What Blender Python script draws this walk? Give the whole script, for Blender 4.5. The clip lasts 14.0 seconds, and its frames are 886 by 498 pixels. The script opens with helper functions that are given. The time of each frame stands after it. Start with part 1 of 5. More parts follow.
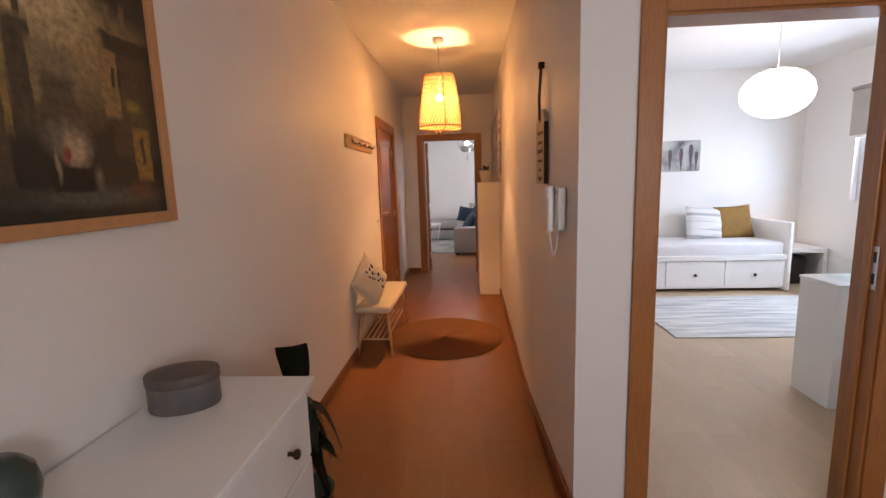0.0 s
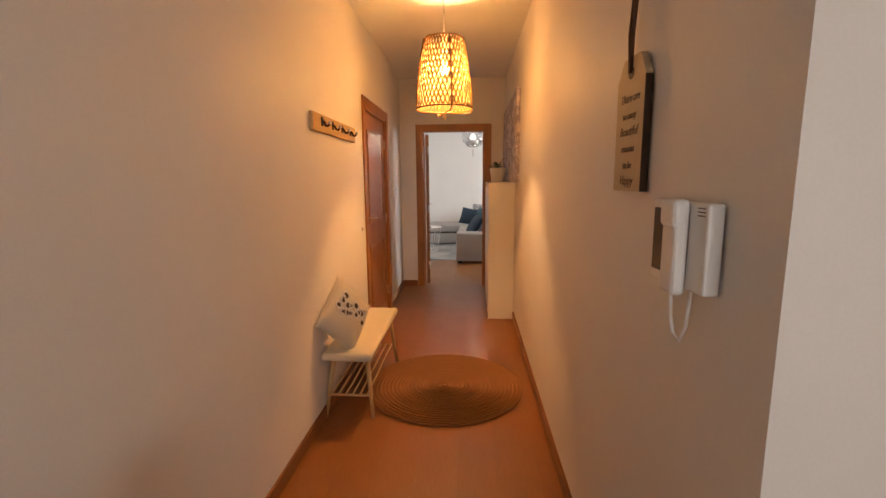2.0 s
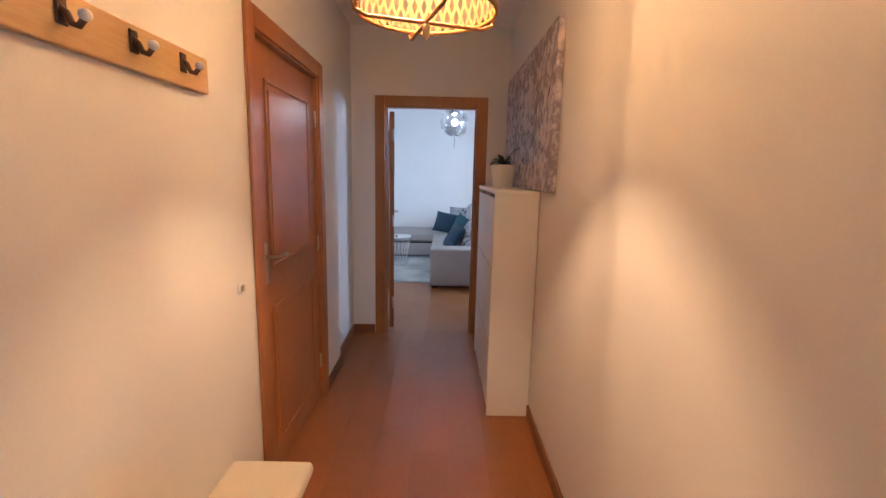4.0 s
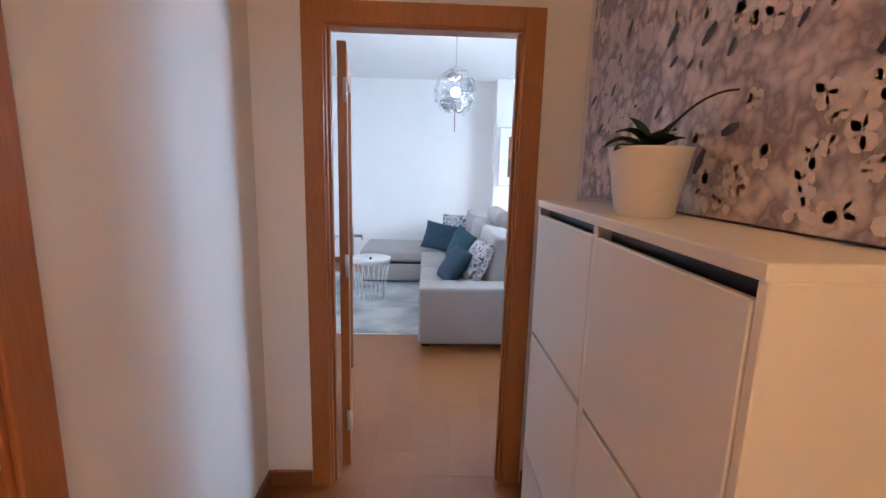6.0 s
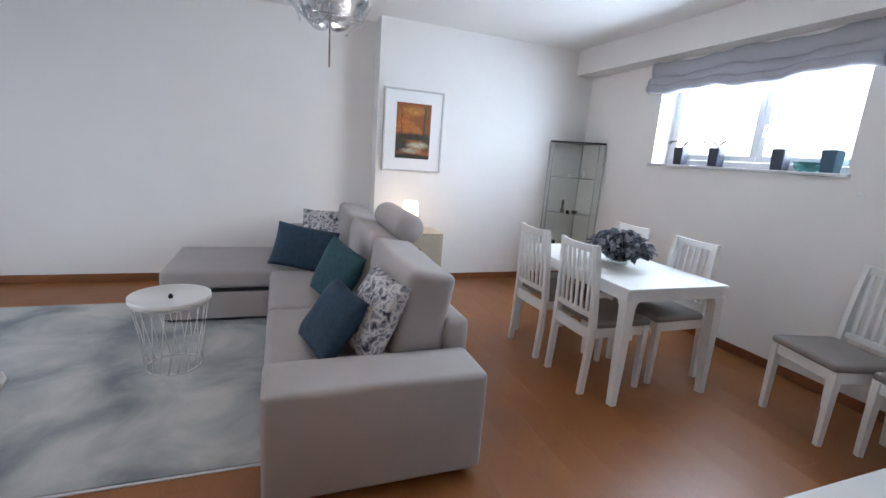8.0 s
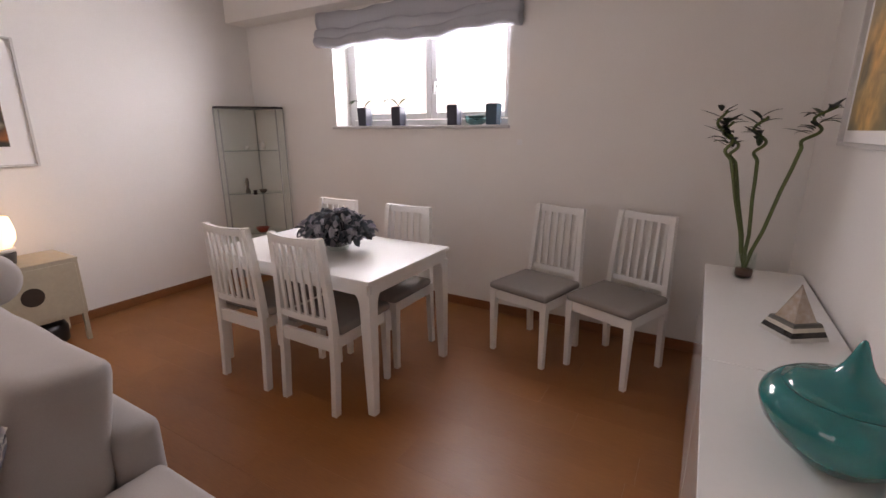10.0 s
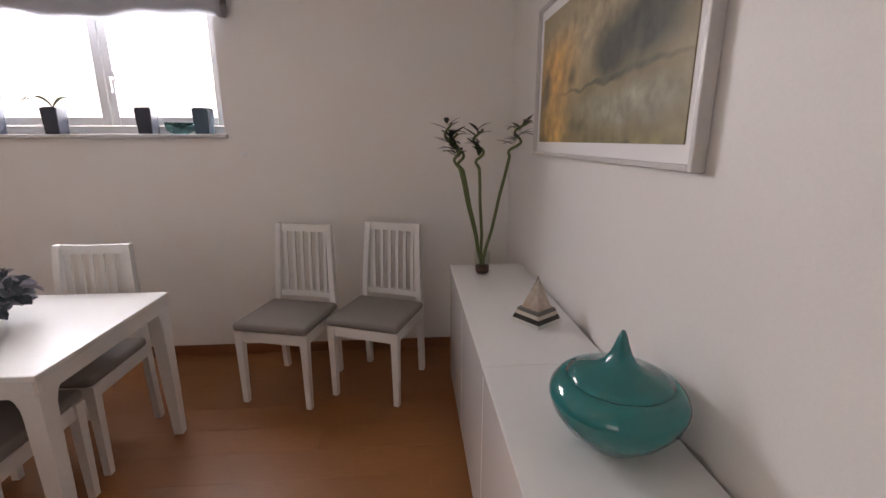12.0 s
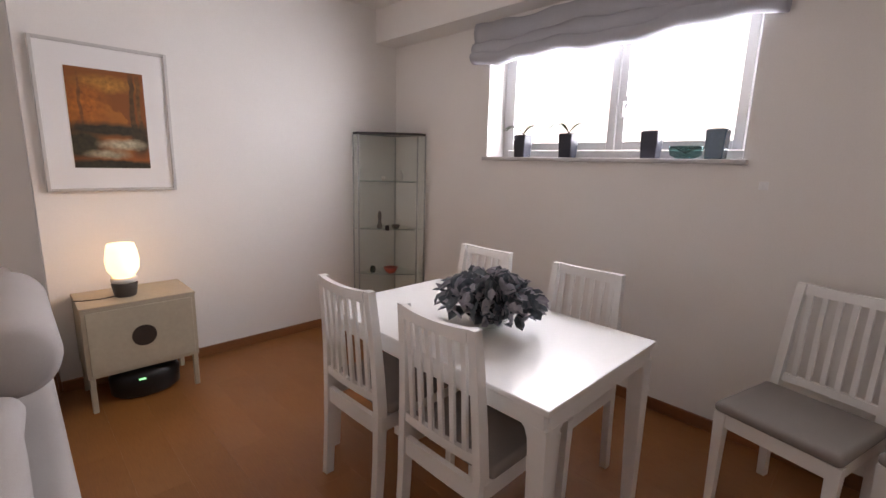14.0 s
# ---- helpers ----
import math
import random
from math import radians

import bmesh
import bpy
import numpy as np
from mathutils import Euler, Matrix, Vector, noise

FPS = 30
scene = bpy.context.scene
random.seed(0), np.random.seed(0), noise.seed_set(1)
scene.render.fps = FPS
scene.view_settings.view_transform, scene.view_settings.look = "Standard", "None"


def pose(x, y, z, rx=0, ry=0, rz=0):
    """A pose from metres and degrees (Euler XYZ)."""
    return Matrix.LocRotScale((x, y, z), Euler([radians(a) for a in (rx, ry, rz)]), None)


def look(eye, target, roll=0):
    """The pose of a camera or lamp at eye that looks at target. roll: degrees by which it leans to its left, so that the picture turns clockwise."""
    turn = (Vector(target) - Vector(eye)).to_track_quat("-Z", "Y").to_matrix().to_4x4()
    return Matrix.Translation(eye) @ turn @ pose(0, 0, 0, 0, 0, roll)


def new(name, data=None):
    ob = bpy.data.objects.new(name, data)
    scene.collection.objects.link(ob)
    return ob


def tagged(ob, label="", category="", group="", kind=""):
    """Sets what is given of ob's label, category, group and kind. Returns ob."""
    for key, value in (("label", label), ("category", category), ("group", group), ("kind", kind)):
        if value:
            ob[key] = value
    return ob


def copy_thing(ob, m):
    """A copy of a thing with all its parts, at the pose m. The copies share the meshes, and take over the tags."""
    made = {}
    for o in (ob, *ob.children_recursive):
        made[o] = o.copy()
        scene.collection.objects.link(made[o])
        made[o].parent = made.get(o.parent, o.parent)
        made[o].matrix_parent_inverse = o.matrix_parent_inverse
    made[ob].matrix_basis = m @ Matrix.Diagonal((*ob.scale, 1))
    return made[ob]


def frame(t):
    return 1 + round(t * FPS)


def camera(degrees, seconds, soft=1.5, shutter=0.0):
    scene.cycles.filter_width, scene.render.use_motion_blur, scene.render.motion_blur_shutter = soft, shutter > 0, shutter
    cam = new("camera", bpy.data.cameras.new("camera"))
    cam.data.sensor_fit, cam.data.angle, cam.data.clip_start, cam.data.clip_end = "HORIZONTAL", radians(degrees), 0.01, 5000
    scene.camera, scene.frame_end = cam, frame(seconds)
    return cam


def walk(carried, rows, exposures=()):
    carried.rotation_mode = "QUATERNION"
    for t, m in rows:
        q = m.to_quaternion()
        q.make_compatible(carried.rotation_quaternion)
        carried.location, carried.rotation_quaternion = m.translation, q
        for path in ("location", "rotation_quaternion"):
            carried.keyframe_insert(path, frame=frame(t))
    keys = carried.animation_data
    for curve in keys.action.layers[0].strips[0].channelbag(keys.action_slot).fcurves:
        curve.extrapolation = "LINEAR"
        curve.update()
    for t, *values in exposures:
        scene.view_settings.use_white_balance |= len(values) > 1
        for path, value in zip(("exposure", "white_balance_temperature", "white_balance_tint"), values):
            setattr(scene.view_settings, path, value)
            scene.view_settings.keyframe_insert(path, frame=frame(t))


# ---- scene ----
cam = camera(89.7, 14.0)
PATH = [
    (0, (0.496, 0.415, 1.369), (0.366, 2.388, 1.07), -1.7),
    (0.5, (0.489, 0.473, 1.361), (0.37, 2.447, 1.062), -1.4),
    (1, (0.491, 0.709, 1.366), (0.379, 2.682, 1.06), -1.1),
    (1.5, (0.489, 1.022, 1.386), (0.371, 2.995, 1.075), -0.7),
    (2, (0.417, 1.392, 1.38), (0.289, 3.364, 1.071), -0.5),
    (2.5, (0.378, 1.822, 1.381), (0.337, 3.801, 1.097), -0.7),
    (3, (0.366, 2.289, 1.421), (0.245, 4.258, 1.094), 0.8),
    (3.5, (0.317, 2.762, 1.427), (0.322, 4.735, 1.097), 1.0),
    (5.8, (0.226, 5.027, 1.434), (0.244, 6.995, 1.08), 1.9),
    (6, (0.209, 5.246, 1.435), (0.287, 7.213, 1.083), 1.5),
    (6.5, (0.203, 5.729, 1.434), (0.366, 7.689, 1.076), -0.1),
    (7, (0.202, 6.185, 1.43), (0.342, 8.139, 1.031), -0.1),
    (7.2, (0.165, 6.367, 1.427), (0.377, 8.318, 1.04), 0.5),
    (9.3, (0.418, 7.7, 1.409), (1.841, 9.023, 0.934), 2.6),
    (9.5, (0.439, 7.653, 1.408), (1.951, 8.879, 0.948), 0.3),
    (10, (0.539, 7.67, 1.445), (2.211, 8.641, 0.932), -0.2),
    (10.5, (0.631, 7.7, 1.442), (2.418, 8.464, 0.971), 0.1),
    (11, (0.696, 7.758, 1.439), (2.543, 8.368, 0.974), 1.0),
    (11.5, (0.743, 7.815, 1.451), (2.67, 8.013, 0.951), 0.1),
    (12, (0.775, 7.821, 1.454), (2.712, 7.681, 0.975), -0.1),
    (12.5, (0.801, 7.875, 1.448), (2.745, 7.81, 0.98), -0.0),
    (13, (0.848, 8.021, 1.461), (2.743, 8.467, 1.001), -0.2),
    (13.5, (0.965, 8.205, 1.431), (2.678, 9.153, 1.023), 0.0),
    (13.8, (1.054, 8.317, 1.422), (2.594, 9.534, 1.042), 0.9),
    (14, (1.069, 8.385, 1.431), (2.444, 9.787, 1.053), 1.5),
]
LIGHT = [(0.0, 0.18, 7500, 24), (1.0, 0.15, 8000, 22), (2.0, 0.3, 8500, 20), (2.5, 0.58, 7000, 16), (3.5, 0.3, 5450, 13), (6.0, 0.78, 5700, 13), (7.2, 0.55, 5900, 13), (9.3, -0.48, 8200, 29), (10.5, -0.46, 8900, 35), (12.0, -0.5, 8600, 31), (13.1, -0.44, 9600, 38), (14.0, -0.53, 8500, 31)]
walk(cam, [(t, look(eye, target, roll)) for t, eye, target, roll in PATH], LIGHT)

# ---- world and light ----
world = bpy.data.worlds.new("world")
scene.world = world
world.use_nodes = True
wt = world.node_tree
sky = wt.nodes.new("ShaderNodeTexSky")
sky.sky_type, sky.sun_disc, sky.sun_elevation, sky.sun_rotation = "NISHITA", False, radians(40), radians(200)
wt.links.new(sky.outputs[0], wt.nodes["Background"].inputs[0])
wt.nodes["Background"].inputs[1].default_value = 0.10


def lamp(name, kind, m, watts, colour, size=0.1, size_y=None):
    data = bpy.data.lights.new(name, kind)
    data.energy, data.color = watts, colour
    if kind == "AREA":
        data.shape, data.size, data.size_y = "RECTANGLE", size, size_y or size
    else:
        data.shadow_soft_size = size
    ob = new(name, data)
    ob.matrix_world = m
    return ob


DAY = (0.80, 0.90, 1.0)
lamp("bulb_light_hall", "POINT", pose(0.235, 4.5, 2.06), 66, (1.0, 0.56, 0.24), 0.035)
lamp("bulb_light_chandelier", "POINT", pose(0.44, 9.25, 2.20), 12, (1.0, 0.95, 0.88), 0.04)
lamp("bulb_light_bedroom", "POINT", pose(3.15, 4.6, 2.05), 16, (1.0, 0.97, 0.93), 0.08)
lamp("bulb_light_side", "POINT", pose(1.505, 11.5, 0.85), 2.5, (1.0, 0.62, 0.28), 0.03)
lamp("daylight_dining", "AREA", pose(4.06, 9.80, 1.93, 0, 90, 0), 200, (0.62, 0.81, 1.0), 0.86, 1.70)
lamp("daylight_balcony", "AREA", pose(-3.05, 10.1, 1.15, 0, -90, 0), 21, (0.42, 0.68, 1.0), 2.1, 2.1)
lamp("daylight_bedroom", "AREA", pose(4.95, 4.98, 1.55, 0, 90, 0), 125, (0.46, 0.71, 1.0), 1.05, 1.5)
# Unseen fill from behind the starting point, added to brighten the entry walls.
lamp("daylight_entry", "AREA", pose(1.5, -1.25, 1.5, 90, 0, 0), 36, DAY, 1.0, 1.15)

# ---- materials ----


def nodes_of(m):
    return m.node_tree.nodes, m.node_tree.links


def mat(name, colour, rough=0.5, vary=0.06, grain=30.0, bump=0.05, metal=0.0, spec=0.5, coat=0.0, stretch=(1, 1, 1), second=None, big=2.5):
    """Surface with a coarse and a fine variation and a fine relief."""
    m = bpy.data.materials.new(name)
    m.use_nodes = True
    n, l = nodes_of(m)
    b = n["Principled BSDF"]
    b.inputs["Metallic"].default_value = metal
    b.inputs["Specular IOR Level"].default_value = spec
    b.inputs["Coat Weight"].default_value = coat
    co = n.new("ShaderNodeTexCoord")
    mp = n.new("ShaderNodeMapping")
    mp.inputs["Scale"].default_value = stretch
    l.new(co.outputs["Object"], mp.inputs[0])
    fine, wide = n.new("ShaderNodeTexNoise"), n.new("ShaderNodeTexNoise")
    fine.inputs["Scale"].default_value, fine.inputs["Detail"].default_value = grain, 5
    wide.inputs["Scale"].default_value, wide.inputs["Detail"].default_value = big, 3
    l.new(mp.outputs[0], fine.inputs[0])
    l.new(co.outputs["Object"], wide.inputs[0])
    mix = n.new("ShaderNodeMix")
    mix.data_type = "RGBA"
    other = second or [c * (1 - 2.2 * vary) for c in colour]
    mix.inputs[6].default_value, mix.inputs[7].default_value = (*colour, 1), (*other, 1)
    add = n.new("ShaderNodeMath")
    add.operation = "MULTIPLY_ADD"
    add.inputs[1].default_value, add.inputs[2].default_value = 0.6, 0.0
    l.new(fine.outputs[0], add.inputs[0])
    add2 = n.new("ShaderNodeMath")
    add2.operation = "MULTIPLY_ADD"
    add2.inputs[1].default_value = 0.5
    l.new(wide.outputs[0], add2.inputs[0])
    l.new(add.outputs[0], add2.inputs[2])
    sharp = n.new("ShaderNodeMapRange")
    sharp.inputs[1].default_value, sharp.inputs[2].default_value = 0.35, 0.75
    l.new(add2.outputs[0], sharp.inputs[0])
    l.new(sharp.outputs[0], mix.inputs[0])
    l.new(mix.outputs[2], b.inputs["Base Color"])
    rr = n.new("ShaderNodeMapRange")
    rr.inputs[3].default_value, rr.inputs[4].default_value = max(0.02, rough - 0.06), min(1, rough + 0.06)
    l.new(wide.outputs[0], rr.inputs[0])
    l.new(rr.outputs[0], b.inputs["Roughness"])
    if bump:
        bp = n.new("ShaderNodeBump")
        bp.inputs["Strength"].default_value, bp.inputs["Distance"].default_value = bump, 0.004
        l.new(fine.outputs[0], bp.inputs["Height"])
        l.new(bp.outputs[0], b.inputs["Normal"])
    return m


def per_object(m, amount=0.18):
    """Lets each piece differ a little in tone."""
    n, l = nodes_of(m)
    b = n["Principled BSDF"]
    src = b.inputs["Base Color"].links[0].from_socket
    info, hsv, rng = n.new("ShaderNodeObjectInfo"), n.new("ShaderNodeHueSaturation"), n.new("ShaderNodeMapRange")
    rng.inputs[3].default_value, rng.inputs[4].default_value = 1 - amount, 1 + amount
    l.new(info.outputs["Random"], rng.inputs[0])
    l.new(rng.outputs[0], hsv.inputs["Value"])
    l.new(src, hsv.inputs["Color"])
    l.new(hsv.outputs[0], b.inputs["Base Color"])
    return m


def glass(name, colour=(1, 1, 1), rough=0.0, gloss=0.12):
    m = bpy.data.materials.new(name)
    m.use_nodes = True
    n, l = nodes_of(m)
    tr, gl, mx, fr, pw = n.new("ShaderNodeBsdfTransparent"), n.new("ShaderNodeBsdfGlossy"), n.new("ShaderNodeMixShader"), n.new("ShaderNodeLayerWeight"), n.new("ShaderNodeMath")
    pw.operation = "MULTIPLY_ADD"
    pw.inputs[1].default_value, pw.inputs[2].default_value = gloss, 0.02
    tr.inputs[0].default_value, gl.inputs["Roughness"].default_value = (*colour, 1), rough
    l.new(fr.outputs[1], pw.inputs[0])
    l.new(pw.outputs[0], mx.inputs[0])
    l.new(tr.outputs[0], mx.inputs[1])
    l.new(gl.outputs[0], mx.inputs[2])
    l.new(mx.outputs[0], n["Material Output"].inputs[0])
    return m


def glow(name, colour, strength, base=(0.9, 0.9, 0.9)):
    m = mat(name, base, 0.6, bump=0)
    b = m.node_tree.nodes["Principled BSDF"]
    b.inputs["Emission Color"].default_value, b.inputs["Emission Strength"].default_value = (*colour, 1), strength
    return m


WALL = mat("wall_paint", (0.80, 0.775, 0.745), 0.52, 0.025, 160, 0.08, spec=0.4)
WHITEWALL = mat("ceiling_paint", (0.83, 0.82, 0.80), 0.8, 0.02, 140, 0.06, spec=0.2)
FLOOR = per_object(mat("laminate_oak", (0.30, 0.112, 0.030), 0.42, 0.10, 26, 0.02, stretch=(7, 0.5, 1), second=(0.24, 0.084, 0.021)), 0.04)
PALEFLOOR = per_object(mat("laminate_pale", (0.50, 0.36, 0.24), 0.33, 0.08, 26, 0.02, stretch=(7, 0.5, 1), second=(0.42, 0.29, 0.18)), 0.05)
OAK = mat("door_oak", (0.42, 0.17, 0.05), 0.36, 0.1, 34, 0.05, stretch=(6, 6, 0.5), second=(0.30, 0.105, 0.03))
SKIRT = mat("skirting_oak", (0.27, 0.10, 0.035), 0.4, 0.1, 30, 0.04, stretch=(3, 0.6, 3), second=(0.19, 0.07, 0.025))
PINE = mat("light_wood", (0.62, 0.42, 0.21), 0.45, 0.1, 26, 0.05, stretch=(5, 0.5, 5), second=(0.50, 0.31, 0.14))
FRAMEWOOD = mat("frame_wood", (0.55, 0.27, 0.12), 0.4, 0.08, 24, 0.04, stretch=(2, 2, 2))
WHITE = mat("white_lacquer", (0.80, 0.79, 0.77), 0.32, 0.015, 60, 0.015)
WHITEMATT = mat("white_foil", (0.78, 0.77, 0.75), 0.45, 0.015, 60, 0.02)
GLOSSWHITE = mat("gloss_white", (0.80, 0.80, 0.79), 0.12, 0.01, 40, 0.005, coat=0.3)
PLASTIC = mat("white_plastic", (0.80, 0.80, 0.80), 0.3, 0.01, 80, 0.01)
BLACK = mat("black_plastic", (0.012, 0.012, 0.014), 0.35, 0.1, 60, 0.02)
DARKMETAL = mat("dark_metal", (0.03, 0.022, 0.018), 0.35, 0.1, 50, 0.02, metal=0.7)
STEEL = mat("brushed_steel", (0.62, 0.60, 0.57), 0.28, 0.05, 120, 0.02, metal=1.0)
BRASS = mat("pale_brass", (0.62, 0.52, 0.34), 0.3, 0.05, 120, 0.02, metal=1.0)
RATTAN = mat("rattan", (0.36, 0.17, 0.04), 0.55, 0.12, 90, 0.2, second=(0.20, 0.085, 0.018))
# Sheet added inside the rattan weave; its emission stands in for bulb light.
LINING = bpy.data.materials.new("lamp_lining")
LINING.use_nodes = True
n_, l_ = nodes_of(LINING)
tl_, tp_, mx_, em_, ad_ = (n_.new("ShaderNode" + k) for k in ("BsdfTranslucent", "BsdfTransparent", "MixShader", "Emission", "AddShader"))
tl_.inputs[0].default_value, tp_.inputs[0].default_value = (0.30, 0.22, 0.10, 1), (1, 0.92, 0.75, 1)
em_.inputs[0].default_value, em_.inputs[1].default_value, mx_.inputs[0].default_value = (1.0, 0.66, 0.27, 1), 0.3, 0.55
for a_, b_ in ((tl_.outputs[0], mx_.inputs[1]), (tp_.outputs[0], mx_.inputs[2]), (mx_.outputs[0], ad_.inputs[0]), (em_.outputs[0], ad_.inputs[1]), (ad_.outputs[0], n_["Material Output"].inputs[0])):
    l_.new(a_, b_)
BULB = glow("bulb_glow", (1.0, 0.78, 0.45), 25.0)
JUTE = mat("jute", (0.31, 0.13, 0.044), 0.75, 0.12, 170, 0.2, second=(0.26, 0.105, 0.034))
CREAM = mat("cream_fabric", (0.66, 0.585, 0.45), 0.85, 0.06, 420, 0.25)
LINEN = mat("linen_cushion", (0.62, 0.55, 0.44), 0.9, 0.08, 380, 0.3)
GREYWOOL = mat("sofa_fabric", (0.43, 0.40, 0.385), 0.9, 0.09, 520, 0.35)
SEATGREY = mat("seat_fabric", (0.27, 0.24, 0.225), 0.9, 0.08, 480, 0.3)
NAVY = mat("navy_velvet", (0.012, 0.045, 0.085), 0.75, 0.2, 40, 0.15, second=(0.006, 0.022, 0.045))
TEALV = mat("teal_velvet", (0.012, 0.075, 0.10), 0.75, 0.2, 40, 0.15, second=(0.006, 0.035, 0.05))
TEAL = mat("teal_glass", (0.0, 0.19, 0.185), 0.07, 0.12, 6, 0.004, coat=0.15, second=(0.0, 0.13, 0.135))
LEAF = mat("leaf_green", (0.045, 0.09, 0.028), 0.4, 0.25, 50, 0.1)
DARKLEAF = mat("dark_leaf", (0.018, 0.034, 0.016), 0.38, 0.3, 30, 0.1)
STEM = mat("bamboo_green", (0.11, 0.155, 0.045), 0.4, 0.15, 60, 0.1)
GREYLEAF = mat("dusty_leaf", (0.22, 0.26, 0.29), 0.7, 0.3, 40, 0.15, second=(0.07, 0.085, 0.10))
PALELEAF = mat("mauve_leaf", (0.52, 0.51, 0.55), 0.7, 0.3, 40, 0.15, second=(0.28, 0.26, 0.31))
SOIL = mat("bark", (0.05, 0.028, 0.016), 0.9, 0.3, 120, 0.8)
BOXTIN = mat("weathered_tin", (0.17, 0.135, 0.115), 0.5, 0.2, 22, 0.1, second=(0.09, 0.085, 0.085), big=9)
GREENGLAZE = mat("green_glaze", (0.035, 0.065, 0.055), 0.25, 0.2, 20, 0.05)
CERAMIC = mat("white_ceramic", (0.76, 0.73, 0.69), 0.35, 0.03, 60, 0.02)
BEIGEPAINT = mat("greige_paint", (0.42, 0.36, 0.27), 0.5, 0.06, 40, 0.04)
STONE = mat("sill_stone", (0.55, 0.53, 0.52), 0.4, 0.08, 60, 0.05)
PVC = mat("window_pvc", (0.62, 0.62, 0.62), 0.35, 0.02, 60, 0.01)
BLINDCLOTH = mat("blind_voile", (0.44, 0.45, 0.49), 0.9, 0.08, 300, 0.3, stretch=(1, 0.3, 4))
SHADECLOTH = mat("roller_cloth", (0.46, 0.42, 0.38), 0.9, 0.05, 300, 0.2)
CLEAR = glass("clear_glass", (0.96, 0.985, 0.975))
SMOKE = glass("clear_plastic", (0.88, 0.89, 0.90), 0.03, 0.5)
PANE = glass("window_glass")
FROST = mat("frosted_glass", (0.62, 0.66, 0.66), 0.35, 0.04, 40, 0.05)
CHROME = mat("chrome", (0.75, 0.75, 0.76), 0.08, 0.02, 40, 0.0, metal=1.0)
INK = mat("dark_brown_ink", (0.05, 0.025, 0.012), 0.6, 0.1, 60, 0.0)
MAT = mat("passepartout", (0.80, 0.79, 0.78), 0.6, 0.01, 200, 0.02)
GREYFRAME = mat("silver_frame", (0.58, 0.56, 0.54), 0.4, 0.05, 60, 0.02, metal=0.2)
RED = mat("red_glaze", (0.42, 0.06, 0.03), 0.3, 0.1, 30, 0.02)
MUSTARD = mat("mustard_velvet", (0.30, 0.15, 0.03), 0.8, 0.15, 50, 0.15)
SHEET = mat("white_cotton", (0.70, 0.69, 0.70), 0.9, 0.05, 200, 0.2)
PLASTER = glow("paper_cloud_shade", (1.0, 0.97, 0.93), 2.2)


def ramp_mat(name, rough, texture, stops, scale=4.0, distort=0.0, axis=None, axis_weight=0.0, stretch=(1, 1, 1), detail=4):
    """Painted or printed surface: a texture, pulled along one axis, read through a row of colours."""
    m = bpy.data.materials.new(name)
    m.use_nodes = True
    n, l = nodes_of(m)
    b = n["Principled BSDF"]
    b.inputs["Roughness"].default_value = rough
    co, mp = n.new("ShaderNodeTexCoord"), n.new("ShaderNodeMapping")
    mp.inputs["Scale"].default_value = stretch
    l.new(co.outputs["Object"], mp.inputs[0])
    if texture == "VORONOI":
        tx = n.new("ShaderNodeTexVoronoi")
        wob = n.new("ShaderNodeTexNoise")
        wob.inputs["Scale"].default_value = scale * 1.3
        wm = n.new("ShaderNodeMix")
        wm.data_type = "RGBA"
        wm.inputs[0].default_value = 0.16
        l.new(mp.outputs[0], wob.inputs[0])
        l.new(mp.outputs[0], wm.inputs[6])
        l.new(wob.outputs["Color"], wm.inputs[7])
        l.new(wm.outputs[2], tx.inputs[0])
    else:
        tx = n.new("ShaderNodeTexNoise")
        tx.inputs["Detail"].default_value, tx.inputs["Distortion"].default_value = detail, distort
        l.new(mp.outputs[0], tx.inputs[0])
    tx.inputs["Scale"].default_value = scale
    value = tx.outputs[0]
    if axis is not None:
        sep, mul = n.new("ShaderNodeSeparateXYZ"), n.new("ShaderNodeMath")
        l.new(co.outputs["Object"], sep.inputs[0])
        mul.operation = "MULTIPLY_ADD"
        mul.inputs[1].default_value = axis_weight
        l.new(sep.outputs[axis], mul.inputs[0])
        l.new(value, mul.inputs[2])
        value = mul.outputs[0]
    rp = n.new("ShaderNodeValToRGB")
    while len(rp.color_ramp.elements) < len(stops):
        rp.color_ramp.elements.new(0.5)
    for e, (p, c) in zip(rp.color_ramp.elements, stops):
        e.position, e.color = p, (*c, 1)
    l.new(value, rp.inputs[0])
    l.new(rp.outputs[0], b.inputs["Base Color"])
    bp = n.new("ShaderNodeBump")
    bp.inputs["Strength"].default_value, bp.inputs["Distance"].default_value = 0.2, 0.003
    l.new(tx.outputs[0], bp.inputs["Height"])
    l.new(bp.outputs[0], b.inputs["Normal"])
    return m


